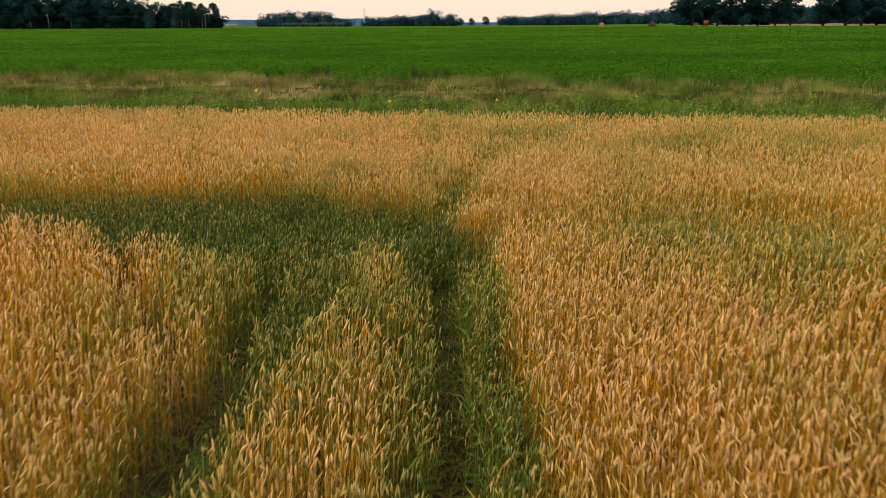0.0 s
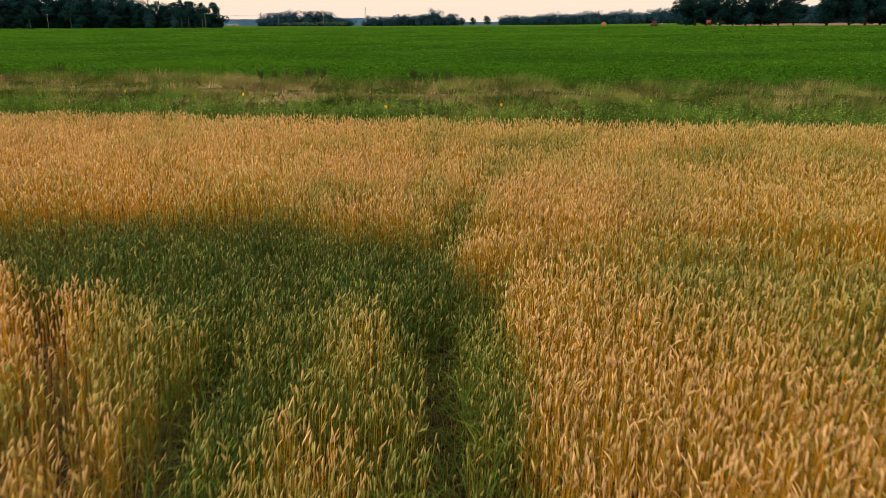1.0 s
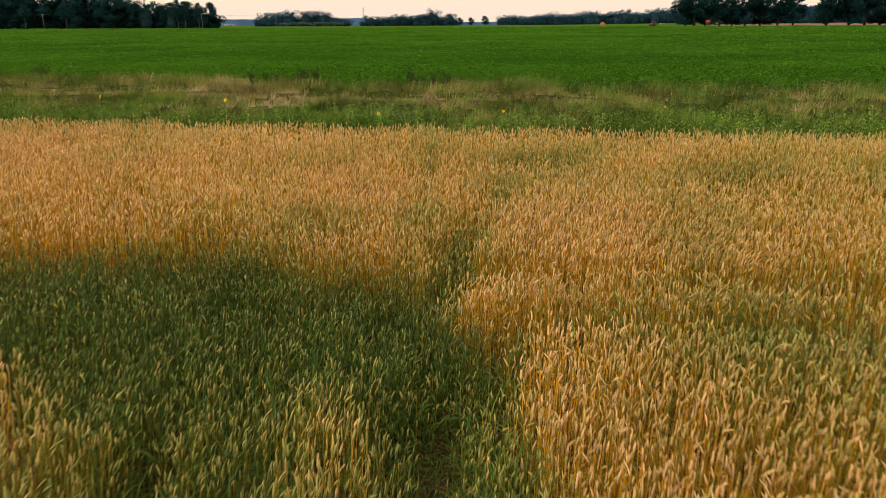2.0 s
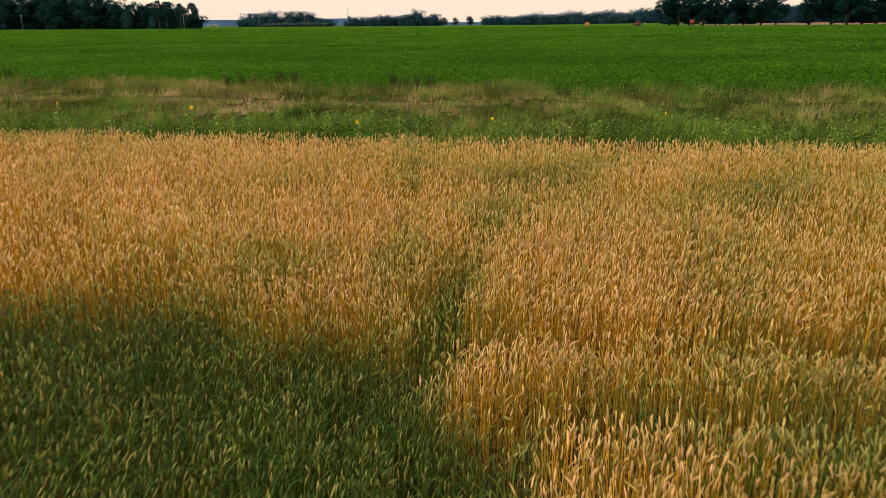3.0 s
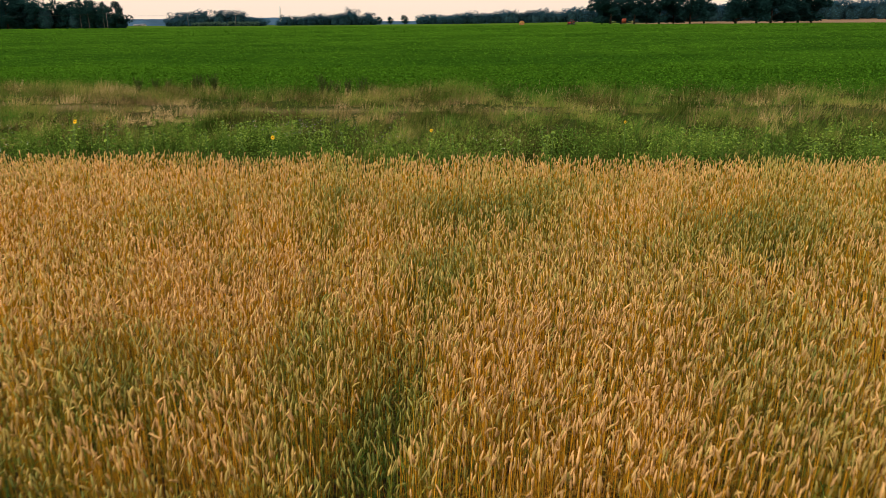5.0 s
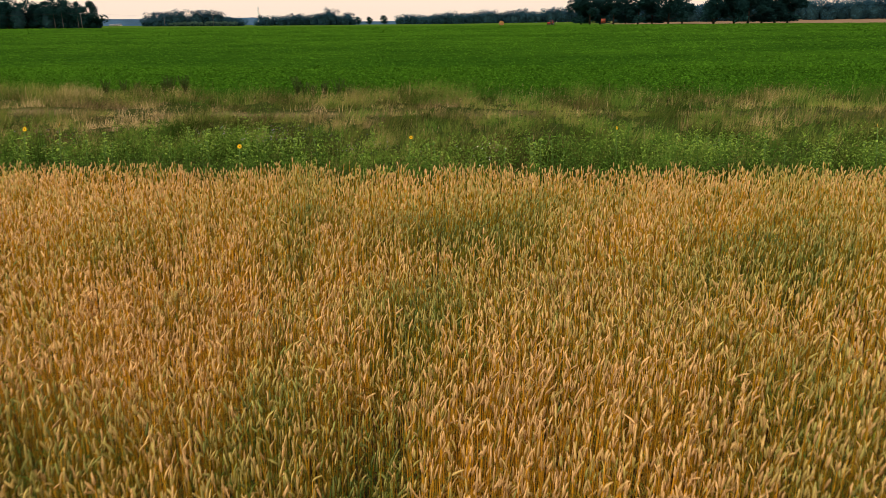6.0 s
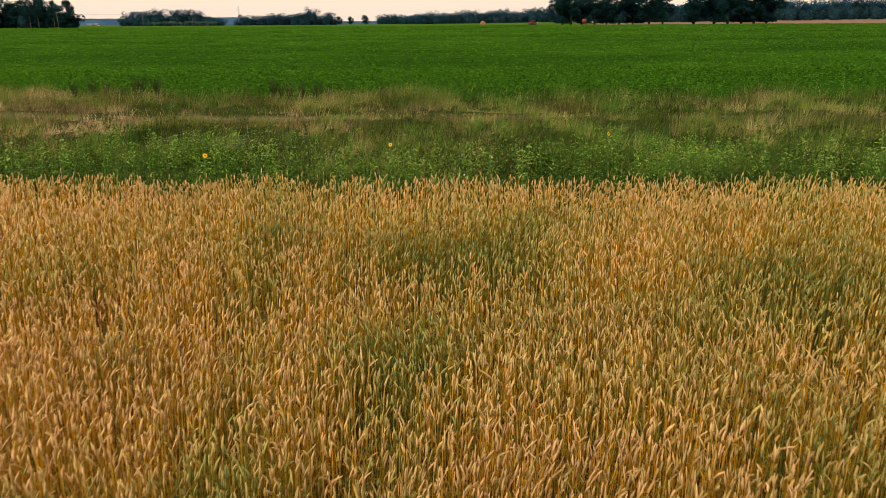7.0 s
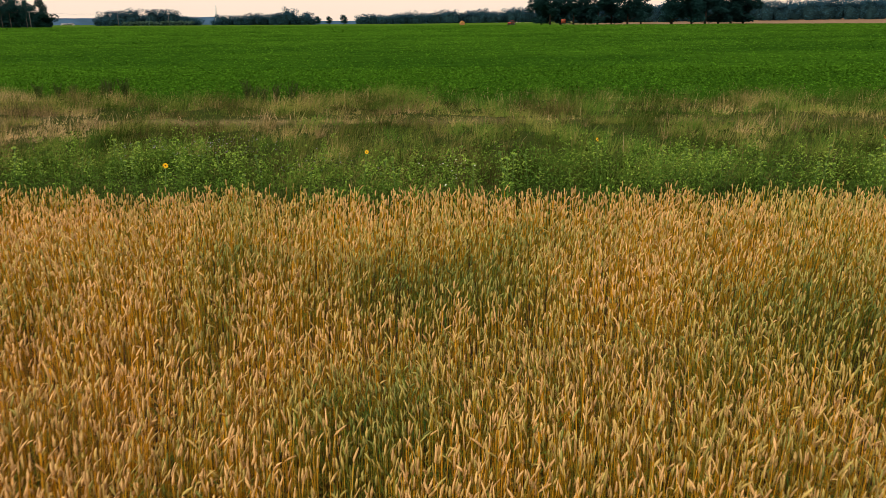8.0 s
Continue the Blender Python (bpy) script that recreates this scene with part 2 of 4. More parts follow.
# ---------------------------------------------------------------- wheat
# Outline of the green, sunken wheat: two wheel tracks that run into one cross patch.
GREEN = [(-8.8, 11.7), (-6.4, 10.8), (-5.0, 10.2), (-3.35, 9.2), (-2.5, 8.2), (-2.22, 6.8), (-2.3, 5.6), (-2.3, -8), (-1.46, -8),
         (-1.42, 5.0), (-1.26, 6.4), (-1.16, 7.5), (-1.04, 9.0), (-0.88, 9.0), (-0.64, 8.0), (-0.48, 6.6), (-0.42, 5.0), (-0.40, -8), (0.52, -8), (0.58, 5.0), (0.64, 6.4),
         (0.66, 7.6), (0.60, 8.8), (0.46, 10.0), (0.1, 10.7), (-0.1, 11.3), (-0.5, 11.8), (-1.6, 12.3), (-2.7, 12.9), (-4.6, 13.4), (-6.4, 13.0), (-8.8, 12.7)]
RUTS = [([(0.0, -8), (-0.01, 5.2), (-0.05, 6.4), (-0.1, 7.6), (-0.17, 9.2), (-0.25, 10.4)], 0.17),
        ([(-1.93, -8), (-1.95, 5.2), (-1.98, 6.3), (-2.04, 7.6), (-2.14, 9.2), (-2.3, 10.2)], 0.18)]
CROSS = [[(0.45, 11.66), (1.3, 11.56), (2.2, 11.48), (3.3, 11.22), (5.5, 10.8), (9.0, 10.1)], [(0.6, 10.26), (2.3, 10.12), (4.2, 9.8), (6.5, 9.35), (10.0, 8.65)]]
FURROW = [(-1.95, 4.3), (-2.1, 5.2), (-2.53, 6.25), (-3.1, 7.3), (-3.85, 8.65), (-4.5, 9.6)]
TRAIL = [(-0.2, 11.2), (-0.03, 11.9), (0.13, 12.75), (0.3, 13.5), (0.5, 14.3), (0.74, 15.0), (1.05, 16.3), (1.3, 17.3), (1.6, 18.6)]


def line_distance(x, y, pts):
    best = np.full(x.shape, 1e9)
    for (ax, ay), (bx, by) in zip(pts[:-1], pts[1:]):
        dx, dy = bx - ax, by - ay
        t = np.clip(((x - ax) * dx + (y - ay) * dy) / (dx * dx + dy * dy), 0, 1)
        best = np.minimum(best, np.hypot(x - ax - t * dx, y - ay - t * dy))
    return best


def inside(x, y, pts):
    c = np.zeros(x.shape, bool)
    for (ax, ay), (bx, by) in zip(pts, pts[1:] + pts[:1]):
        if ay != by:
            c ^= ((ay > y) != (by > y)) & (x < (bx - ax) * (y - ay) / (by - ay) + ax)
    return c


def crop_state(x, y):
    """Ripeness, height factor and chance of a stalk at each place."""
    d = line_distance(x, y, GREEN + GREEN[:1])
    d = np.where(inside(x, y, GREEN), d, -d) + 0.35 * (value_noise(x, y, 0.5, 3) - 0.5)
    crisp = smooth(0.2, 0.45, x) * (1 - smooth(9.0, 10.5, y))          # the outer track has a clean edge
    crisp = np.maximum(crisp, smooth(-1.75, -1.5, x) * (1 - smooth(-1.1, -0.8, x)) * (1 - smooth(6.5, 8.5, y)))
    green = smooth(-0.28 + 0.2 * crisp - 0.30 * smooth(10.8, 11.8, y), 0.42 - 0.28 * crisp, d)
    rut = np.zeros(x.shape)
    for pts, half in RUTS:
        rut = np.maximum(rut, 1 - smooth(half * 0.7, half * 1.35, line_distance(x, y, pts) + 0.1 * (value_noise(x, y, 0.3, 5) - 0.5)))
    rut *= 1 - smooth(7.6, 10.2, y)
    td = line_distance(x, y, TRAIL)
    trail = (1 - smooth(0.13, 0.35, td + 0.25 * (value_noise(x, y, 0.35, 6) - 0.5))) * (0.8 - 0.6 * smooth(13.2, 15.0, y))
    ripe = 0.79 + 0.09 * (1 - smooth(7, 12, y)) - 0.12 * smooth(3.5, 8.5, x) + 0.36 * (value_noise(x, y, 2.2, 11) - 0.5) + 0.42 * (value_noise(x, y, 0.6, 12) - 0.5)
    for px, py, r, a in ((4.2, 8.3, 1.3, 0.28), (2.7, 9.3, 1.1, 0.34), (1.7, 6.8, 1.6, -0.15), (3.4, 7.0, 1.2, 0.25), (-3.2, 7.0, 0.7, 0.25), (-0.55, 6.8, 0.5, 0.25)):
        ripe -= a * np.exp(-((x - px) ** 2 + (y - py) ** 2) / (r * r))
    sink = np.zeros(x.shape)                     # late, thinner spots that are still green
    wx, wy = x + 0.5 * (value_noise(x, y, 0.5, 44) - 0.5), y + 0.5 * (value_noise(x, y, 0.5, 45) - 0.5)
    for px, py, rx, ry, a in ((1.8, 18.95, 1.1, 1.0, 1.0), (2.9, 20.4, 0.9, 0.6, 0.6), (5.2, 17.6, 1.2, 0.7, 0.78), (0.95, 16.3, 0.5, 0.55, 0.42), (8.2, 17.6, 1.3, 0.8, 0.7), (-2.4, 18.9, 0.5, 0.5, 0.6), (-0.2, 20.3, 0.9, 0.6, 0.4)):
        sink = np.maximum(sink, a * np.exp(-((wx - px) / rx) ** 2 - ((wy - py) / ry) ** 2))
    ripe = ripe * (1 - 0.96 * sink) + 0.10 * 0.96 * sink
    furrow = line_distance(x, y, FURROW) + 0.1 * (value_noise(x, y, 0.4, 8) - 0.5)
    beside = x - np.interp(y, [p[1] for p in FURROW], [p[0] for p in FURROW])
    olive = smooth(0.0, 0.35, beside) * (1 - smooth(1.2, 1.6, beside)) * smooth(4.5, 5.3, y) * (1 - smooth(8.6, 9.6, y))
    ripe -= 0.22 * olive                         # later wheat between the furrow and the wheel track
    dip = np.zeros(x.shape)                      # shallow drill gaps that run off to the side
    for pts, deep in zip(CROSS, (1.0, 0.85)):
        dip = np.maximum(dip, deep * (1 - smooth(0.16, 0.45, line_distance(x, y, pts) + 0.2 * (value_noise(x, y, 0.5, 7) - 0.5))))
    ripe = ripe - 0.34 * dip - 0.16 * smooth(0.4, 0.8, x) * smooth(10.1, 10.4, y + 0.12 * x) * (1 - smooth(11.3, 11.6, y + 0.12 * x))
    wedge = np.exp(-((x + 0.8) / 0.6) ** 2) * smooth(5.2, 7.3, y) * (1 - smooth(9.5, 10.5, y))
    wedge = np.maximum(wedge, 0.6 * np.exp(-((x + 0.38) / 0.26) ** 2))
    ripe = ripe - 0.40 * wedge - 0.26 * np.exp(-((x + 1.2) / 0.24) ** 2) * smooth(5.8, 7.2, y) * (1 - smooth(10.0, 10.8, y))
    ripe = ripe * (1 - (0.62 + 0.23 * smooth(8.0, 10.2, y)) * green) * (1 - 0.9 * trail)
    ripe = ripe * (1 - 0.8 * rut) + 0.42 * 0.8 * rut
    high = 1.0 + 0.10 * (value_noise(x, y, 1.6, 21) - 0.5) - 0.26 * green - 0.24 * rut - 0.34 * trail - 0.34 * np.exp(-(furrow / 0.14) ** 2) - 0.38 * dip - 0.04 * sink
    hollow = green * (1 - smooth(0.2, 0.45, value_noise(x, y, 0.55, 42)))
    high = high - 0.10 * hollow
    keep = 1.0 - 0.30 * (1 - smooth(0.1, 0.5, value_noise(x, y, 0.28, 43))) - 0.45 * hollow - 0.35 * dip - 0.82 * rut - 0.30 * trail - 0.65 * np.exp(-(furrow / 0.14) ** 2)
    return np.clip(ripe, 0, 1), high, np.clip(keep, 0, 1), np.maximum(green, 0.7 * sink), sink


def wheat_edge(x, y):
    return 23.5 - across(x, y) + 0.5 * (value_noise(x, y, 1.1, 31) - 0.5) + 0.7 * (value_noise(x, y, 0.35, 32) - 0.5)


def stand(x0, x1, y0, y1, density, clip_fn):
    n = int((x1 - x0) * (y1 - y0) * density)
    x, y = rnd(n, x0, x1), rnd(n, y0, y1)
    ok = clip_fn(x, y) & (wheat_edge(x, y) > 0)
    x, y = x[ok], y[ok]
    ripe, high, keep, green, late = crop_state(x, y)
    ok = rnd(len(x)) < keep
    return x[ok], y[ok], ripe[ok], high[ok], green[ok], late[ok]


def stalks(heap, x, y, ripe, high, green, late, level):
    """level 0: full ears and leaves; 1: simpler; 2: the far end of the crop; 3: the plain rest of the field."""
    n, fine = len(x), level == 0
    base = np.stack([x, y, land(x, y) - 0.02], 1)
    ripe = np.clip(ripe + RNG.normal(0, 0.19, n) + green * np.maximum(0, RNG.normal(-0.40, 0.25, n)), 0, 1)
    tone = np.clip(rnd(n) * 0.7 + 0.35 * value_noise(x, y, 0.7, 41), 0, 1)
    tone = np.where((rnd(n) < (0.05, 0.09, 0.12, 0.0)[level]) & (green < 0.3), 1.0, tone)                     # a few bleached ears
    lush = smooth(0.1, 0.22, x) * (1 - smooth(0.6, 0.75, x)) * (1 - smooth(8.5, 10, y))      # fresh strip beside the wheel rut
    # hollows of the sunken green wheat: their shade is put into the tone
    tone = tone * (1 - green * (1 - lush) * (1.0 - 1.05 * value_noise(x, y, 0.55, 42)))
    h = 0.80 * high * np.clip(RNG.normal(0.98, 0.13, n), 0.62, 1.17)
    wind = np.stack([0.03 + 0.12 * (value_noise(x, y, 2.0, 51) - 0.5), 0.01 + 0.10 * (value_noise(x, y, 3.0, 52) - 0.5), 0 * x], 1)
    lean = wind + np.stack([RNG.normal(0, 0.055, n), RNG.normal(0, 0.055, n), 0 * x], 1)
    top = base + np.stack([0 * x, 0 * x, h], 1) + lean * h[:, None]
    az = rnd(n, 0, 2 * np.pi)
    side = np.stack([np.cos(az), np.sin(az), 0 * x], 1)
    # stem
    ribbons(heap, base, unit(top - base) * 1.0, np.linalg.norm(top - base, axis=1), np.full(n, (0.0066, 0.0078, 0.0085, 0.012)[level]),
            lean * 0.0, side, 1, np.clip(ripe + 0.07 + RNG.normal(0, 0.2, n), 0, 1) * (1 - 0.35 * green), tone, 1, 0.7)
    # ear
    nod = np.abs(RNG.normal(0.06, 0.19, n)) + 0.02 + (rnd(n) < 0.10) * rnd(n, 0.15, 0.75)
    na = np.arctan2(lean[:, 1], lean[:, 0]) + RNG.normal(0, 0.9, n)
    d0 = unit(np.stack([np.cos(na) * nod, np.sin(na) * nod, np.ones(n)], 1))
    d1 = unit(np.stack([np.cos(na) * nod * 1.7, np.sin(na) * nod * 1.7, np.ones(n)], 1))
    length = (0.085, 0.085, 0.085, 0.13)[level] * np.clip(RNG.normal(1, 0.18, n), 0.55, 1.45) * (1 - 0.2 * green)
    r = 0.0075 * np.clip(RNG.normal(1, 0.16, n), 0.7, 1.4) * (1.0, 1.2, 1.35, 4.5)[level]
    a = unit(np.cross(d0, side))
    b = np.cross(d0, a)
    rings = (((0.0, 0.5), (0.22, 1.05), (0.55, 1.0), (0.88, 0.62)), ((0.05, 0.8), (0.7, 0.9)), ((0.05, 0.85), (0.72, 0.9)), ((0.2, 1.0),))[level]
    sides = 3
    pts = []
    for u, k in rings:
        c = top + (d0 * (1 - u) + d1 * u) * (length * u)[:, None]
        for q in range(sides):
            ang = 2 * np.pi * q / sides + 1.9 * u
            pts.append(c + (a * np.cos(ang) + b * np.sin(ang)) * (r * k * (rnd(n, 0.6, 1.4) if fine else 1.0))[:, None])
    pts.append(top + d1 * length[:, None])
    tris = []
    for k in range(len(rings) - 1):
        for q in range(sides):
            p, p2 = k * sides + q, k * sides + (q + 1) % sides
            tris += [(p, p2, p + sides), (p2, p2 + sides, p + sides)]
    last = (len(rings) - 1) * sides
    for q in range(sides):
        tris.append((last + q, last + (q + 1) % sides, len(rings) * sides))
    ear = np.stack(pts, 1)
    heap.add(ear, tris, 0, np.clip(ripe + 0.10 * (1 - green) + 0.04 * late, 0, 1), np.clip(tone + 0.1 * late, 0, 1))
    heap.tone[-1] = np.clip(heap.tone[-1] + RNG.normal(0, 0.2, len(heap.tone[-1])), 0, 1)   # spikelets differ along the ear
    # flag leaf
    pick = rnd(n) < np.where(green > 0.4, 1.0, (0.75 + 0.25 * (ripe < 0.6), 0.4 + 0.3 * (ripe < 0.55), 0.2 + 0.5 * (ripe < 0.55), 1.0 + 0.0 * ripe)[level])
    k = int(pick.sum())
    at = base[pick] + (top - base)[pick] * rnd(k, 0.3, 0.85)[:, None]
    la = rnd(k, 0, 2 * np.pi)
    out = np.stack([np.cos(la), np.sin(la), 0 * la], 1)
    ll = rnd(k, 0.12, 0.26) * (1 + 0.25 * green[pick]) * (1, 1, 1, 1.35)[level]
    ribbons(heap, at, unit(out * 0.6 + np.array([0, 0, 1.0])), ll, rnd(k, 0.007, 0.013) * (1 + 0.5 * green[pick]) * (1, 1, 1, 3)[level], (out * 0.35 - np.array([0, 0, 0.75])) * (ll * rnd(k, 0.3, 1.0))[:, None],
            np.stack([-np.sin(la), np.cos(la), 0 * la], 1), 2, np.clip(ripe[pick] - 0.18, 0, 1), np.clip(0.5 * rnd(k) + 0.7 * np.where(green[pick] > 0.4, tone[pick], 0.7 * rnd(k)), 0, 1), 2, 0.1)


def wheat_crop():
    heap = Heap()
    lane = lambda x, y: (np.abs(x - 0.08 * np.clip(y - 6, 0, 20)) < 2.7 + 0.06 * (y - 2.5)) & (y > 2.2) & (y < 17)
    cone = lambda x, y: (np.abs(x) < 1.4 + 0.62 * y) & (y > 2.2)
    stalks(heap, *stand(-7, 9, 2, 17, 430, lane), 0)
    stalks(heap, *stand(-15, 16, 2, 20, 240, lambda x, y: cone(x, y) & ~lane(x, y)), 1)
    stalks(heap, *stand(-19, 19, 20, 28, 235, cone), 2)
    stalks(heap, *stand(-13, 13, -7, 18, 66, lambda x, y: ~cone(x, y)), 3)
    stalks(heap, *stand(-26, 26, -8, 29, 34, lambda x, y: ~cone(x, y) & ((np.abs(x) > 13) | (y < -7) | (y > 18))), 3)
    # withered lower leaves and broken straw between the stems
    n = 30000
    y = rnd(n, 2.5, 18)
    x = 0.08 * np.clip(y - 6, 0, 20) + rnd(n, -3.6, 3.6)
    ripe, high, keep, green, _ = crop_state(x, y)
    la = rnd(n, 0, 2 * np.pi)
    out = np.stack([np.cos(la), np.sin(la), 0 * la], 1)
    ll = rnd(n, 0.10, 0.24)
    ribbons(heap, np.stack([x, y, land(x, y) + high * rnd(n, 0.25, 0.68)], 1), unit(out * 0.9 + np.array([0, 0, 0.8]) * rnd(n)[:, None]), ll, rnd(n, 0.006, 0.011), (out * 0.2 - np.array([0, 0, 1.0])) * (ll * rnd(n, 0.4, 1.1))[:, None],
            np.stack([-np.sin(la), np.cos(la), 0 * la], 1), 2, np.clip(ripe * rnd(n, 0.75, 1.2), 0, 1) * (1 - 0.5 * green), 0.55 * rnd(n) * (1 - 0.5 * green), 2, 0.2)
    # trodden straw and low shoots on the wheel ruts
    for pts, half in RUTS:
        n = 1100
        y = rnd(n, 2.0, 10.2)
        x = np.interp(y, [p[1] for p in pts], [p[0] for p in pts]) + RNG.normal(0, half * 0.9, n)
        la = rnd(n, 0, 2 * np.pi)
        out = np.stack([np.cos(la), np.sin(la), 0 * la], 1)
        at = np.stack([x, y, land(x, y) + rnd(n, 0.0, 0.14)], 1)
        ll = rnd(n, 0.08, 0.26)
        ribbons(heap, at, unit(out + np.array([0, 0, 0.35]) * rnd(n)[:, None]), ll, rnd(n, 0.006, 0.012), out * 0.02 - np.array([0, 0, 0.12]) * rnd(n)[:, None],
                np.stack([-np.sin(la), np.cos(la), 0 * la], 1), 2, np.clip(RNG.normal(0.5, 0.25, n), 0, 1), rnd(n) * 0.25, 2, 0.3)
    # young leafy shoots that fill the sunken strips beside the ruts
    n = 22000
    x, y = rnd(n, -5.0, 0.7), rnd(n, 2.0, 13.0)
    _, _, keep, green, _ = crop_state(x, y)
    ok = (green > 0.45) & (rnd(n) < np.where(x > -0.6, keep ** 2, 0.3 + 0.7 * keep) * (0.5 + 0.5 * smooth(-0.1, 0.25, x)))
    x, y = x[ok], y[ok]
    n = len(x)
    la = rnd(n, 0, 2 * np.pi)
    out = np.stack([np.cos(la), np.sin(la), 0 * la], 1)
    ll = rnd(n, 0.2, 0.42)
    ribbons(heap, np.stack([x, y, land(x, y) + rnd(n, 0.05, 0.42)], 1), unit(out * 0.45 + np.array([0, 0, 1.0])), ll, rnd(n, 0.011, 0.018), (out * 0.5 - np.array([0, 0, 0.6])) * (ll * rnd(n, 0.2, 0.9))[:, None],
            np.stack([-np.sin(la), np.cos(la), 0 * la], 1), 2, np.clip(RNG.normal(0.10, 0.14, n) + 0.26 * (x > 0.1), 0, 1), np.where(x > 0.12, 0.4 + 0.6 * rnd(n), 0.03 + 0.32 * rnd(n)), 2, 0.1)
    return tagged(heap.build("wheat_crop", [EAR, STEM, BLADE]), "ripening golden wheat with green stalks in sunken wheel tracks", "wheat", kind="stuff")


wheat_crop()


# ---------------------------------------------------------------- field margin
def scatter(n, x0, x1, s0, s1):
    x, s = rnd(n, x0, x1), rnd(n, s0, s1)
    return x, uneven(x, s) - 0.22 * x, s


def blades(heap, x, y, height, width, lean, ripe, mat=0, segs=2):
    n = len(x)
    az = rnd(n, 0, 2 * np.pi)
    out = np.stack([np.cos(az), np.sin(az), 0 * az], 1)
    base = np.stack([x, y, land(x, y) - 0.02], 1)
    d = unit(out * (0.25 * rnd(n))[:, None] + np.array([0, 0, 1.0]))
    bend = (out * 0.6 + np.array([0.2, 0.0, -0.25])) * (height * lean)[:, None]
    sa = rnd(n, 0, 2 * np.pi)
    ribbons(heap, base, d, height, width, bend, np.stack([np.cos(sa), np.sin(sa), 0 * sa], 1), mat, ripe, rnd(n), segs, 0.08)


def flattened(x, s):
    """Where the dry grass of the bank lies flat."""
    return np.exp(-((x + 6.9) / 2.0) ** 2 - ((s - 32.6) / 1.5) ** 2)


def dryness(x, s):
    """How bleached the grass is over the bank: bands along it, broken up in patches."""
    s = s + 1.6 * (value_noise(x, s, 3.2, 68) - 0.5)
    band = np.interp(s, [27, 29, 31, 33.3, 34.4, 35.2, 37, 40, 43, 46], [0.08, 0.20, 0.30, 0.38, 0.70, 0.60, 0.42, 0.46, 0.44, 0.30])
    band = band + 0.6 * flattened(x, s) - 0.27 * smooth(4, 9, x) * (1 - np.exp(-((s - 34.5) / 0.45) ** 2)) - 0.3 * np.exp(-((x - 0.5) / 0.9) ** 2 - ((s - 33.8) / 0.6) ** 2)
    return band + 0.02 * smooth(2, 9, x) + 0.85 * (value_noise(x, s * 1.6, 2.2, 61) - 0.5) + 0.45 * (value_noise(x, s, 0.8, 62) - 0.5)


def tussocks(heap, x, y, count, height, spread, dry, jitter=0.1, width=(0.011, 0.024), mat=0, segs=1):
    """Clumps of blades that fan out from one root; each clump has its own height and colour."""
    k = np.repeat(np.arange(len(x)), count)
    n = len(k)
    r, a = spread[k] * rnd(n) ** 0.7, rnd(n, 0, 2 * np.pi)
    bx, by = x[k] + r * np.cos(a), y[k] + r * np.sin(a)
    base = np.stack([bx, by, land(bx, by) - 0.02], 1)
    out = np.stack([np.cos(a), np.sin(a), 0 * a], 1)
    h = 0.86 * height[k] * rnd(n, 0.55, 1.15)
    d = unit(out * (0.04 + 0.22 * rnd(n))[:, None] + np.array([0.10, 0, 1.0]))
    bend = (out * 0.35 + np.array([0.26, 0.0, -0.40])) * (h * rnd(n, 0.1, 0.9))[:, None]
    sa = rnd(n, 0, 2 * np.pi)
    ribbons(heap, base, d, h, rnd(n, *width), bend, np.stack([np.cos(sa), np.sin(sa), 0 * sa], 1), mat,
            np.clip(dry[k] + RNG.normal(0, jitter, n), 0, 1), np.clip(rnd(n) * 0.25 + 0.45 * rnd(len(x))[k] + 0.75 * smooth(0.15, 0.85, value_noise(x, y, 1.1, 75))[k] - 0.12, 0, 1), segs, 0.08)


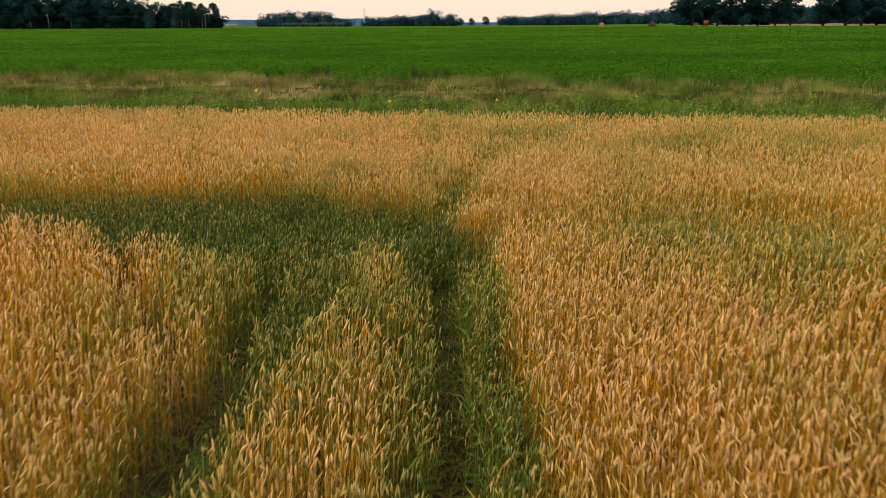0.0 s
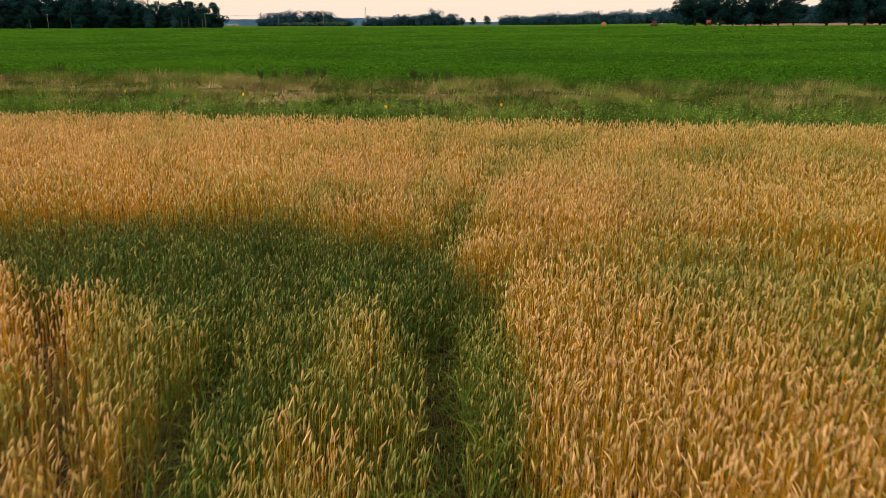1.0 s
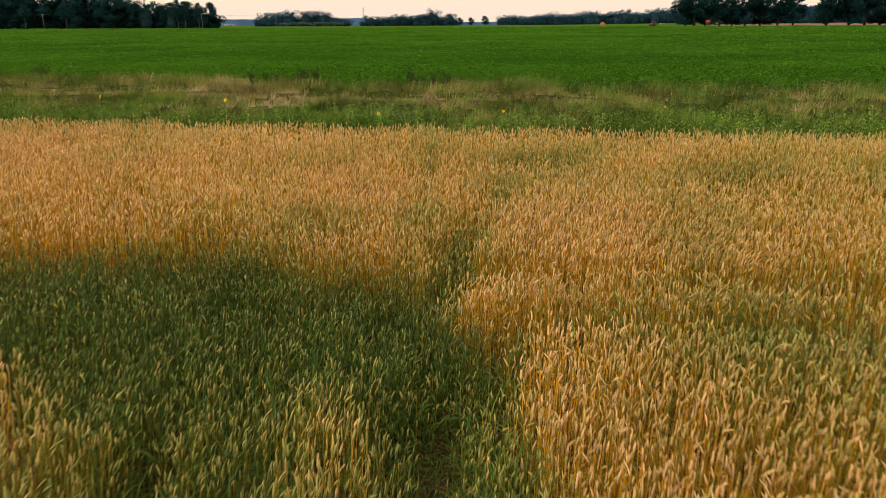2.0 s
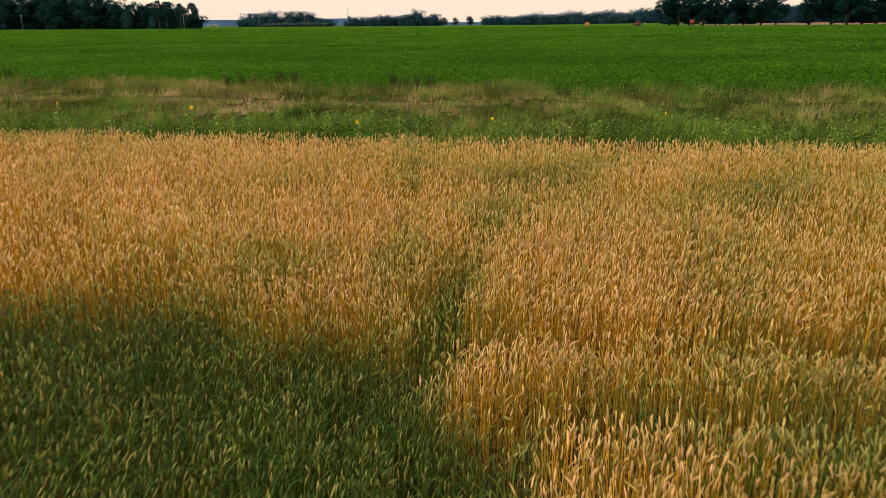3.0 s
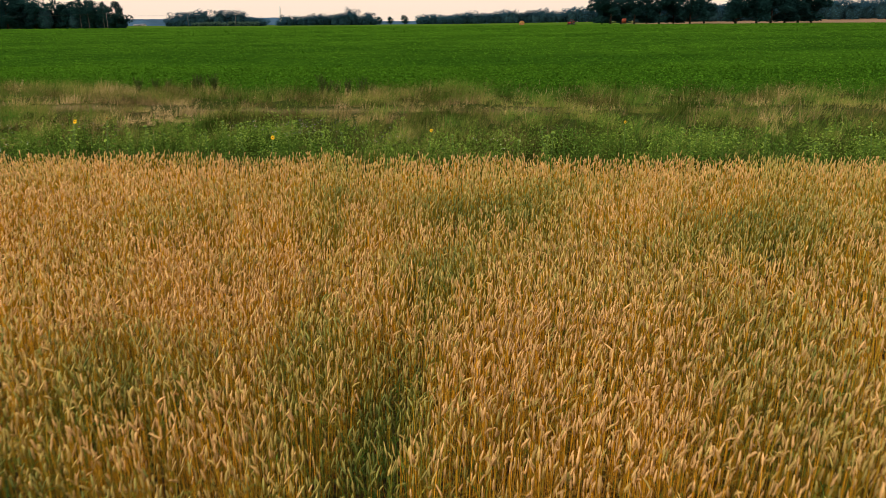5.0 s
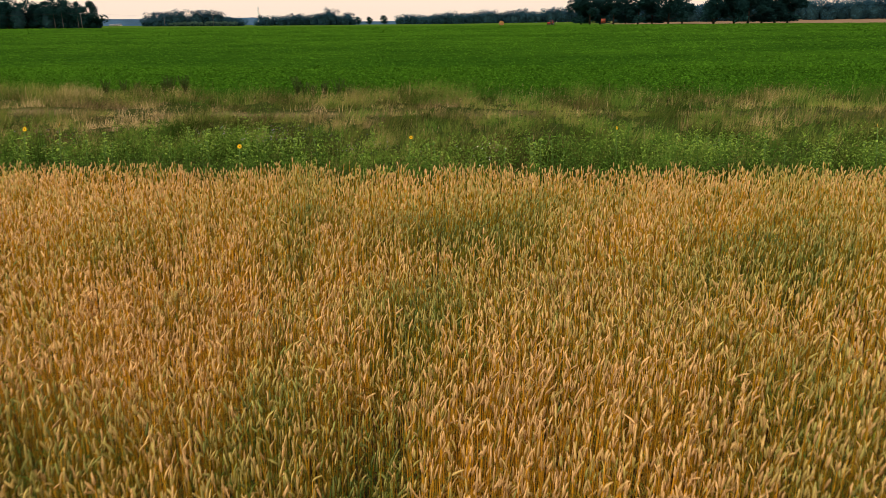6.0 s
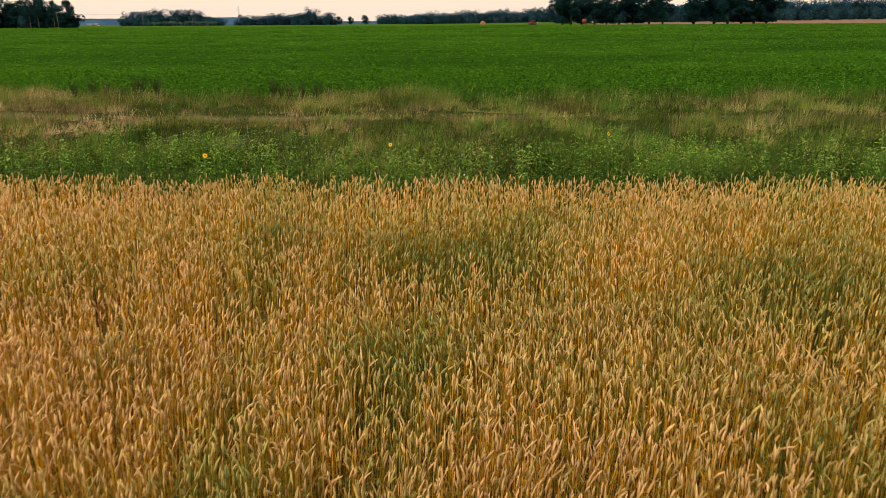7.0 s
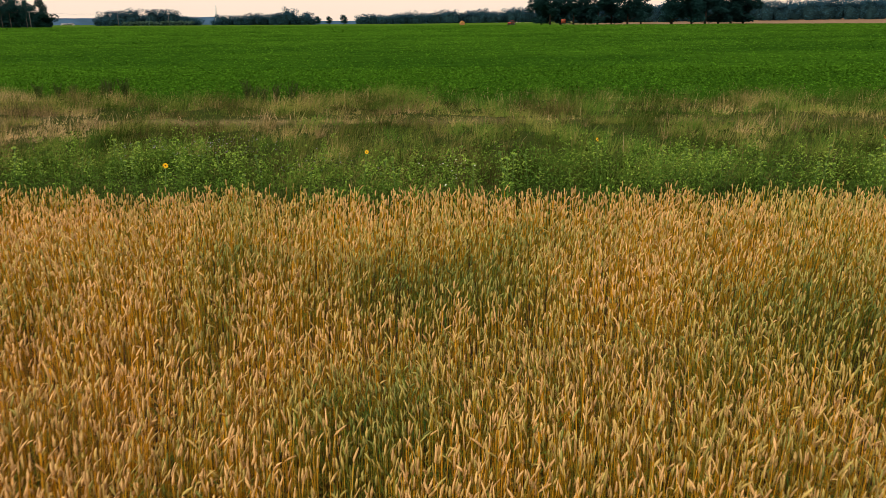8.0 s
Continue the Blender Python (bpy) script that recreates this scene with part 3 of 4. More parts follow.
def bank_grass():
    heap = Heap()
    # short turf under the clumps
    x, y, s = scatter(11000, -30, 36, 27.2, 45.6)
    blades(heap, x, y, rnd(len(x), 0.12, 0.34), rnd(len(x), 0.02, 0.04), rnd(len(x), 0.2, 0.9), np.clip(dryness(x, s) + RNG.normal(0, 0.13, len(x)), 0, 1), 0, 1)
    # clumps, low on the trodden strip
    x, y, s = scatter(10500, -30, 36, 27.6, 46.0)
    path = np.exp(-((s - 34.2 - 1.3 * value_noise(x, y, 4.0, 65)) / 0.7) ** 2)
    lump = 0.55 * value_noise(x, y, 0.9, 63) + 0.45 * value_noise(x, y, 2.2, 69)
    keep = rnd(len(x)) < np.clip(3.0 * lump - 0.75, 0.05, 1) * (1 - 0.55 * path)
    x, y, s, path, lump = x[keep], y[keep], s[keep], path[keep], lump[keep]
    n = len(x)
    tussocks(heap, x, y, 17, (0.12 + 0.95 * smooth(0.2, 0.8, lump)) * rnd(n, 0.7, 1.2) * np.interp(s, [28, 30, 33.2, 34.6, 36, 38, 45], [0.9, 0.85, 0.6, 0.35, 0.6, 0.85, 1.1]) * (1 - 0.15 * smooth(3, 9, x)), rnd(n, 0.10, 0.32),
             np.clip(dryness(x, s) + RNG.normal(0, 0.10, n), 0, 1))
    # thick green clumps on the face of the bank
    x, y, s = scatter(2100, -24, 30, 28.2, 34.0)
    n = len(x)
    tussocks(heap, x, y, 24, rnd(n, 0.28, 0.72) * (1 - 0.5 * flattened(x, s)), rnd(n, 0.06, 0.2), np.clip(0.26 + 0.75 * flattened(x, s) + 0.8 * (value_noise(x, y, 1.5, 67) - 0.4) + RNG.normal(0, 0.1, n), 0, 1), 0.1, (0.012, 0.024))
    # tall flowering grass, thickest next to the bean rows
    x, y, s = scatter(2100, -30, 36, 29.0, 47.0)
    keep = rnd(len(x)) < (0.12 + 0.88 * smooth(38, 43.5, s)) * np.clip(2.2 * value_noise(x, y, 2.2, 64) - 0.35, 0.05, 1)
    x, y, s = x[keep], y[keep], s[keep]
    n = len(x)
    tussocks(heap, x, y, 12, rnd(n, 0.5, 1.0), rnd(n, 0.08, 0.3), np.clip(dryness(x, s) + 0.04 + RNG.normal(0, 0.1, n), 0, 1), 0.1, (0.009, 0.018), 0, 2)
    # single pale seed stalks
    x, y, s = scatter(3800, -30, 36, 28.4, 46.0)
    keep = rnd(len(x)) < (0.1 + 0.9 * value_noise(x, y, 1.2, 66)) * np.clip(np.interp(s, [28, 31, 33.5, 36, 40, 46], [0.35, 0.6, 0.3, 0.35, 0.8, 0.9]) * (1 + 0.3 * smooth(3, 9, x)), 0, 1)
    x, y, s = x[keep], y[keep], s[keep]
    n = len(x)
    blades(heap, x, y, rnd(n, 0.35, 0.8), rnd(n, 0.006, 0.010), rnd(n, 0.05, 0.5), np.clip(RNG.normal(0.92, 0.1, n), 0, 1))
    # panicles and broad leaf tips that fleck the clumps
    x, y, s = scatter(16000, -28, 34, 27.8, 46.0)
    lump = value_noise(x, y, 0.9, 63)
    keep = rnd(len(x)) < np.clip(1.8 * lump - 0.3, 0.1, 1)
    x, y, s, lump = x[keep], y[keep], s[keep], lump[keep]
    n = len(x)
    tall = (0.12 + 0.75 * lump) * np.interp(s, [28, 30, 33.2, 34.6, 36, 38, 45], [0.8, 0.8, 0.6, 0.3, 0.55, 0.8, 1.0])
    leaf_quads(heap, np.stack([x, y, land(x, y) + tall * rnd(n, 0.35, 1.0)], 1), rnd(n, 0.06, 0.15), np.clip(dryness(x, s) + RNG.normal(0.0, 0.2, n), 0, 0.82), rnd(n) * 0.7, 0, 0.3, 1.2, 0.10)
    return tagged(heap.build("bank_grass", [GRASS]), "tall meadow grass bleached tan and green along a low bank", "grass", kind="stuff")


def leaf_quads(heap, centre, size, ripe, tone, mat=0, droop=0.3, steep=0.7, broad=0.36):
    """Small pointed leaves, folded along the middle, each with its own turn."""
    n = len(centre)
    az, el = rnd(n, 0, 2 * np.pi), rnd(n, -0.6 * steep, 1.3 * steep)
    d = np.stack([np.cos(az) * np.cos(el), np.sin(az) * np.cos(el), np.sin(el)], 1)
    w = unit(np.cross(d, np.stack([RNG.normal(0, 0.35, n), RNG.normal(0, 0.35, n), np.ones(n)], 1)))
    up = np.cross(w, d)
    sz = size[:, None]
    p0, p2 = centre - d * sz * 0.5, centre + d * sz * 0.5 - np.array([0, 0, droop]) * sz * 0.5
    m = centre + up * sz * 0.10
    heap.add(np.stack([p0, m - w * sz * broad, p2, m + w * sz * broad], 1), [(0, 1, 2), (0, 2, 3)], mat, ripe, tone)


def margin_weeds():
    heap = Heap()
    # low green mass of many small leaves
    x, y, s = scatter(74000, -30, 34, 23.2, 29.4)
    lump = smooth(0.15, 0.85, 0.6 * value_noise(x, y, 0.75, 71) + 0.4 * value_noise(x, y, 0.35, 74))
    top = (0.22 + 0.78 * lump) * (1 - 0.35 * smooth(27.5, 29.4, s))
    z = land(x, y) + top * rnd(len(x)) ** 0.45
    # darker beside the wheat: darker weeds, with shade put into their colour
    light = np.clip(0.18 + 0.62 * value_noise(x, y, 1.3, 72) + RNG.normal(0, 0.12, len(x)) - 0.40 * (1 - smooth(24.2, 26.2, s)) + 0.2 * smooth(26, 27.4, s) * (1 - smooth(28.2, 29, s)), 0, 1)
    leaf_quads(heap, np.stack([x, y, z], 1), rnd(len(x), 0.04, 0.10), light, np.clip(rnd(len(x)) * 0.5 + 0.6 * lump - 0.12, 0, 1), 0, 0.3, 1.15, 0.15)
    # upright leafy plants that stand out of it
    x, y, s = scatter(2000, -30, 34, 23.8, 29.2)
    lump = value_noise(x, y, 1.7, 73)
    keep = rnd(len(x)) < np.clip(2.0 * lump - 0.25, 0.08, 1)
    x, y, s, lump = x[keep], y[keep], s[keep], lump[keep]
    n, per = len(x), 38
    k = np.repeat(np.arange(n), per)
    hgt = (0.60 + 0.50 * lump) * rnd(n, 0.75, 1.2)
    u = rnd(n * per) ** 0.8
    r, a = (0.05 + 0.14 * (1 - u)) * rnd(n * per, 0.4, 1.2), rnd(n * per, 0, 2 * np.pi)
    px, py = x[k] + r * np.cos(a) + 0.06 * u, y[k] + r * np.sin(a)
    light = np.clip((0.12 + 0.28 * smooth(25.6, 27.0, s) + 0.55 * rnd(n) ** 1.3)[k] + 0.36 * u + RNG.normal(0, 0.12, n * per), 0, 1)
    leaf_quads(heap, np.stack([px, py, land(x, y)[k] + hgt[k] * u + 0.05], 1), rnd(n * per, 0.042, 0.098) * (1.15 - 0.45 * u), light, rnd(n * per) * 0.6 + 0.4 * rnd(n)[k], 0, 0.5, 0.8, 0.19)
    stem = np.stack([x, y, land(x, y) - 0.02], 1)
    ribbons(heap, stem, np.tile([[0.06, 0.0, 1.0]], (n, 1)), hgt, np.full(n, 0.012), np.zeros((n, 3)), np.tile([[0.7, 0.7, 0.0]], (n, 1)), 0, np.full(n, 0.6), rnd(n), 1, 0.5)
    # grass among it
    x, y, s = scatter(850, -30, 34, 23.4, 29.8)
    n = len(x)
    tussocks(heap, x, y, 18, rnd(n, 0.35, 0.8), rnd(n, 0.06, 0.2), np.clip(RNG.normal(0.22, 0.16, n) + 0.2 * smooth(27, 29, s), 0, 1), 0.1, (0.007, 0.014), 1)
    return tagged(heap.build("margin_weeds", [WEED, GRASS]), "dense dark green weeds at the edge of the wheat", "weeds", kind="stuff")


bank_grass()
margin_weeds()


# ---------------------------------------------------------------- bean field
def bean_crop():
    heap = Heap()
    # plants of the first rows, leaf by leaf
    n = 80000
    x, y, s = scatter(n, -42, 52, 44.9, 60)
    s = np.round(s / 0.75) * 0.75 + RNG.normal(0, 0.14, n)
    y = uneven(x, s) - 0.22 * x
    size = rnd(n, 0.065, 0.14)
    # the field beyond: leaf sprays that grow coarser with distance
    k = 75000
    fs = 1 / (1 / 58 - rnd(k) * (1 / 58 - 1 / 346))
    fx = rnd(k, -0.68, 0.92) * (fs + 6)
    x, y = np.append(x, fx), np.append(y, uneven(fx, fs) - 0.22 * np.clip(fx, -60, 60) * np.clip((300 - fs) / 100, 0, 1))
    size = np.append(size, rnd(k, 0.7, 1.3) * np.minimum(0.0020 * fs, 0.42))
    ok = y < 349
    x, y, size = x[ok], y[ok], size[ok]
    n = len(x)
    z = land(x, y) + np.where(y < 75, 0.26 + 0.24 * rnd(n), 0.33 + 0.04 * rnd(n) + 0.2 * size)
    light = np.clip(0.8 + 0.5 * (value_noise(x, y, 9.0, 82) - 0.5) + RNG.normal(0, 0.13, n), 0, 1)
    near = y < 75
    for part_of, steep, droop in ((near, 0.7, 0.2), (~near, 0.5, 0.0)):
        leaf_quads(heap, np.stack([x, y, z], 1)[part_of], size[part_of], light[part_of], 0.48 + 0.26 * rnd(int(part_of.sum())) if droop == 0 else rnd(int(part_of.sum())), 0, droop, steep)
    # the closed mass of foliage under the top leaves
    vs = 45.0 * (340 / 45.0) ** np.linspace(0, 1, 190)
    fan = np.linspace(-0.72, 0.95, 130)
    gx = fan[None] * (vs[:, None] + 8) + RNG.normal(0, 0.002, (190, 130)) * vs[:, None]
    gv = vs[:, None] + RNG.normal(0, 0.0025, (190, 130)) * vs[:, None]
    gy = uneven(gx, gv) - 0.22 * np.clip(gx, -60, 60) * np.clip((300 - gv) / 100, 0, 1)
    gz = land(gx, gy) + np.interp(vs, [45, 45.05, 60, 75], [0.03, 0.14, 0.2, 0.34])[:, None] + RNG.normal(0, 0.02, (190, 130))
    i = (np.arange(189)[:, None] * 130 + np.arange(129)[None]).ravel()
    tri = np.concatenate([np.stack([i, i + 1, i + 130], 1), np.stack([i + 1, i + 131, i + 130], 1)])
    heap.v.append(np.stack([gx.ravel(), gy.ravel(), gz.ravel()], 1))
    heap.t.append(tri + heap.n)
    heap.i.append(np.zeros(len(tri)))
    heap.ripe.append(np.clip(0.14 + 0.30 * smooth(60, 200, gv) + 0.5 * (value_noise(gx, gy, 9.0, 82) - 0.5) + RNG.normal(0, 0.06, gx.shape), 0, 1).ravel())
    heap.tone.append(0.2 + 0.4 * rnd(gx.size))
    heap.n += gx.size
    return tagged(heap.build("bean_crop", [BEAN]), "lush dark green bean plants in even rows", "bean crop", kind="stuff")


bean_crop()


# ---------------------------------------------------------------- trees
def part(name, me, parent, label=""):
    ob = new(name, me)
    ob.parent = parent
    if label:
        tagged(ob, label)
    return ob


def tube(points, radii, sides=7):
    """A tapered limb along points."""
    pts = [Vector(p) for p in points]
    verts, tris = [], []
    for k, p in enumerate(pts):
        d = (pts[min(k + 1, len(pts) - 1)] - pts[max(k - 1, 0)]).normalized()
        a = d.orthogonal().normalized()
        b = d.cross(a)
        for q in range(sides):
            t = 2 * math.pi * q / sides
            verts.append(p + (a * math.cos(t) + b * math.sin(t)) * radii[k])
    for k in range(len(pts) - 1):
        for q in range(sides):
            i, j = k * sides + q, k * sides + (q + 1) % sides
            tris += [(i, j, i + sides), (j, j + sides, i + sides)]
    verts += [pts[0], pts[-1]]
    n = len(verts)
    for q in range(sides):
        tris += [((q + 1) % sides, q, n - 2), ((len(pts) - 1) * sides + q, (len(pts) - 1) * sides + (q + 1) % sides, n - 1)]
    return np.array([tuple(v) for v in verts]), np.array(tris)


def crown_points(rng, lobes, per_lobe, loose=0.4):
    """Leaf places on and in rounded lobes, thicker at their outside."""
    out = []
    for cx, cy, cz, r in lobes:
        d = unit(rng.normal(0, 1, (per_lobe, 3)))
        rad = r * (0.45 + 0.6 * rng.random(per_lobe) ** 0.5) * (1 - loose / 2 + loose * rng.random(per_lobe))
        out.append(np.array([cx, cy, cz]) + d * rad[:, None] * np.array([1, 1, 0.85]))
    return np.concatenate(out)


def tree(seed, height, spread, clear, leaves, leaf, label, bark=BARK, slim=1.0):
    """Trunk, limbs and a crown of small leaf clumps. clear: height of the lowest foliage, of the whole."""
    rng = np.random.default_rng(seed)
    root = tagged(new("deciduous_tree"), label, "tree")
    lean = rng.normal(0, 0.03, 2) * height
    trunk = [(lean[0] * u * u, lean[1] * u * u, height * 0.82 * u - 0.1) for u in np.linspace(0, 1, 6)]
    r0 = 0.022 * height * slim
    v, t = tube(trunk, [r0 * (1.25 - 1.1 * u) for u in np.linspace(0, 1, 6)], 8)
    part("trunk", mesh_of("trunk", v, t, [bark], None, None, True), root)
    lobes = []
    count = 11
    for k in range(count):
        u = (k + 0.5) / count
        h = height * (clear + (0.93 - clear) * u)
        reach = spread * (0.45 + 0.55 * math.sin(math.pi * min(1, 0.15 + 0.8 * u))) * rng.uniform(0.55, 0.95) * (1.0 if u < 0.85 else 0.45)
        a = k * 2.4 + rng.normal(0, 0.4)
        tip = (math.cos(a) * reach + lean[0] * u, math.sin(a) * reach + lean[1] * u, h + rng.normal(0, 0.03) * height)
        start = (lean[0] * u * u * 0.6, lean[1] * u * u * 0.6, max(0.8, h - reach * 0.7))
        mid = tuple((p + q) / 2 + w for p, q, w in zip(start, tip, (0, 0, -0.03 * height)))
        v, t = tube([start, mid, tip], [r0 * 0.4, r0 * 0.25, r0 * 0.08], 5)
        part("limb", mesh_of("limb", v, t, [bark], None, None, True), root)
        lobes.append((*tip, spread * rng.uniform(0.34, 0.55)))
    for k in range(3):
        lobes.append((rng.normal(0, 0.2) * spread, rng.normal(0, 0.2) * spread, height * rng.uniform(clear + 0.15, 0.9), spread * 0.5))
    heap = Heap()
    pts = crown_points(rng, lobes, leaves // len(lobes))
    pts[:, 2] = np.maximum(pts[:, 2], height * clear * 0.75)
    n = len(pts)
    leaf_quads(heap, pts, rng.uniform(0.6, 1.4, n) * leaf, np.clip(rng.normal(0.42, 0.16, n), 0, 1), rng.random(n), 0, 0.3, 0.7, 0.46)
    me = mesh_of("crown", np.concatenate(heap.v), np.concatenate(heap.t), [LEAF], None,
                 {"ripe": np.concatenate(heap.ripe), "tone": np.concatenate(heap.tone)})
    part("crown", me, root)
    return root


def put(x, y, scale=1.0, turn=0.0, wide=1.0):
    return Matrix.Translation((x, y, float(land(x, y)) - 0.05)) @ Matrix.Rotation(turn, 4, "Z") @ Matrix.Diagonal((scale * wide, scale * wide, scale, 1))


ROWTREE = "dark broad-crowned tree beside the far field edge"
WOODTREE = "dark tree crowded at the edge of a wood"
kinds = [tree(101, 19, 6.2, 0.09, 6000, 0.80, ROWTREE), tree(102, 17, 5.4, 0.09, 5200, 0.78, ROWTREE), tree(103, 15, 5.0, 0.08, 4600, 0.76, ROWTREE)]
woods = [tree(111, 18, 5.0, 0.03, 4800, 0.70, WOODTREE), tree(112, 16, 4.4, 0.03, 4400, 0.70, WOODTREE), tree(113, 20, 3.2, 0.10, 2600, 0.62, WOODTREE)]
birch = tree(114, 14, 2.8, 0.34, 1700, 0.5, "slender birch with a pale trunk at the wood edge", PALE_BARK, 0.5)
small = tree(121, 7.5, 3.1, 0.15, 2000, 0.55, "small round tree standing alone in the distance")
used = set()


def plant(kind, x, y, scale, group, wide=1.0, label=""):
    m = put(x, y, scale, (x * 7.3 + y * 3.1) % 6.28, wide)
    if kind in used:
        ob = copy_thing(kind, m @ Matrix.Diagonal((1, 1, 1, 1)))
        ob.matrix_basis = m
    else:
        used.add(kind)
        ob = kind
        ob.matrix_basis = m
    tagged(ob, label, group=group)
    return ob


def bearing(px, d):
    """Place at distance d (along y) for a direction given as its slope x / y."""
    return px * d, d


# row of large trees beyond the bean field
for slope, d, sc, kind, wide in ((0.300, 384, 0.95, 2, 1.15), (0.311, 376, 1.02, 1, 1.15), (0.325, 390, 1.0, 2, 1.2), (0.342, 372, 0.98, 1, 1.1), (0.358, 370, 0.92, 2, 1.0),
                                 (0.374, 366, 1.08, 1, 1.05), (0.393, 372, 0.95, 2, 1.2), (0.4145, 362, 1.15, 0, 0.85), (0.434, 400, 1.1, 1, 1.0), (0.475, 354, 1.15, 0, 1.0),
                                 (0.503, 354, 1.18, 0, 0.9), (0.523, 380, 1.15, 1, 1.2), (0.542, 384, 1.1, 2, 1.3), (0.560, 388, 1.1, 1, 1.2), (0.578, 392, 1.1, 2, 1.3)):
    plant(kinds[kind], *bearing(slope, d), sc, "row of large trees", wide)
# wood on the far side of the field
for k in range(28):
    slope = -0.289 - 0.0128 * k + 0.004 * math.sin(k * 5.1)
    d = 386 + 9 * math.sin(k * 2.3) + (k % 3) * 7
    tall = (0.70 if k < 9 else 0.78 + 0.012 * min(k, 14)) + 0.05 * math.sin(k * 3.7)
    plant(woods[2 if k in (1, 3, 4, 6, 8) else k % 2], *bearing(slope, d), tall * (0.88 if k in (1, 3, 4, 6, 8) else 1.0), "wood edge", 1.15)
for slope, d, sc in ((-0.322, 368, 0.9), (-0.331, 370, 0.95), (-0.305, 369, 0.85), (-0.470, 368, 0.9), (-0.5215, 366, 0.8)):
    plant(birch, *bearing(slope, d), sc, "birches")
# distant lone trees
for slope, sc in ((0.0202, 0.72), (0.0337, 0.72), (0.0515, 0.85)):
    plant(small, *bearing(slope, 575), sc, "lone trees")


def far_wood(name, label, rows, seed, leaf, per=330, ripe=0.4, foliage=HAZED_LEAF):
    """A long wood far away: rows of (slope, distance, height, radius)."""
    rng = np.random.default_rng(seed)
    heap = Heap()
    core = []
    for slope, d, h, r in rows:
        x, y = slope * d, d
        z = float(land(x, y))
        core.append((x, y + 0.3 * r, z + h * 0.36, r * 0.75, h * 0.36))
        lobes = [(x + (k - 1.5) * 0.5 * r + rng.normal(0, 0.15) * r, y - 0.3 * r, z + h * rng.uniform(0.74, 0.92) - 0.25 * r, r * rng.uniform(0.3, 0.5)) for k in range(4)]
        lobes += [(x + rng.normal(0, 0.4) * r, y - 0.4 * r, z + h * 0.55, r * 0.75), (x + rng.normal(0, 0.4) * r, y - 0.5 * r, z + h * 0.25, r * 0.75)]
        pts = crown_points(rng, lobes, per // 6, 0.16)
        pts[:, 2] = np.maximum(pts[:, 2], z)
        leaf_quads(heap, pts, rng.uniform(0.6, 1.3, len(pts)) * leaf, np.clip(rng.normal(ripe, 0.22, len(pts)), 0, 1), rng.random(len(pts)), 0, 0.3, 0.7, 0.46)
    # solid core added behind the outer leaves, inner shade put into its dark colour
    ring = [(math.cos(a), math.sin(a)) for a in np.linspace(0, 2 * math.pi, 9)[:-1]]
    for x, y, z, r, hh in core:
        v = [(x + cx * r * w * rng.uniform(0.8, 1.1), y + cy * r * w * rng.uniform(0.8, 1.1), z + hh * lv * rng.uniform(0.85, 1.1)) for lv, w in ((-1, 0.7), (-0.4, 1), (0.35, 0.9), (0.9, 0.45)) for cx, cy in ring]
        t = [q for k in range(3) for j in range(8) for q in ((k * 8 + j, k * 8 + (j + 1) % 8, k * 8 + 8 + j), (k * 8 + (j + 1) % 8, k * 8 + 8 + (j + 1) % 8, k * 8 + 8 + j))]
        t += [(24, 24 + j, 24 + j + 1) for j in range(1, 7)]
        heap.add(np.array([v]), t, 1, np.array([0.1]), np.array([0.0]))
    return tagged(heap.build(name, [foliage, SHADE_CORE]), label, "wood", kind="stuff")


rr = random.Random(5)
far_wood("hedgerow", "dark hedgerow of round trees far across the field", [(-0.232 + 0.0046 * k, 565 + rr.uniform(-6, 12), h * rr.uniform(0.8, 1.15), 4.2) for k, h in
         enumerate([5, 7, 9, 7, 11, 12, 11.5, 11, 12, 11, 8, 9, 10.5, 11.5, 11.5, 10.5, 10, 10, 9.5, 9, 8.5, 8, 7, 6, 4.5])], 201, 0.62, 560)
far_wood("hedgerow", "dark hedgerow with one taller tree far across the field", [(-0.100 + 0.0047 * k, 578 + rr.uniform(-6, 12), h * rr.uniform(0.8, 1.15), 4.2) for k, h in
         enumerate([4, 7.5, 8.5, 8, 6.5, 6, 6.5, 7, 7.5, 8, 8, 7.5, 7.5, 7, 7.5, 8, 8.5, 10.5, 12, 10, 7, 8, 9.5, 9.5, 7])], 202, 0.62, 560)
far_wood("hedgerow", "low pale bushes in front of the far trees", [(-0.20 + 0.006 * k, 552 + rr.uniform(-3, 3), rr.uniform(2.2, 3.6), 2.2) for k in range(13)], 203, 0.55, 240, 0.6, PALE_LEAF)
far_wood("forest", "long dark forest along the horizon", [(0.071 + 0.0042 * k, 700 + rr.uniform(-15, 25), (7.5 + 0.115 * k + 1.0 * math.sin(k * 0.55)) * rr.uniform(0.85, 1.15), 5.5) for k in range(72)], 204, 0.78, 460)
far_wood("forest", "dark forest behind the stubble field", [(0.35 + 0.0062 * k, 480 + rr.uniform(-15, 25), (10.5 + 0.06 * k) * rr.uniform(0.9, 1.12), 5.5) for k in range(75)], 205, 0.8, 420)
far_wood("forest", "dense dark wood behind its edge trees", [(-0.385 - 0.012 * k, 415 + rr.uniform(-6, 12), (18 + 0.1 * k) * rr.uniform(0.9, 1.1), 5.5) for k in range(28)], 206, 0.8, 520, 0.4, LEAF)
far_wood("thicket", "low dark thicket under the last trees of the wood", [(-0.288 - 0.0085 * k, 392 + rr.uniform(-4, 6), min(8.0 + 0.6 * k, 12.5) * rr.uniform(0.8, 1.15), 4.8) for k in range(13)], 207, 0.85, 620, 0.4, LEAF)


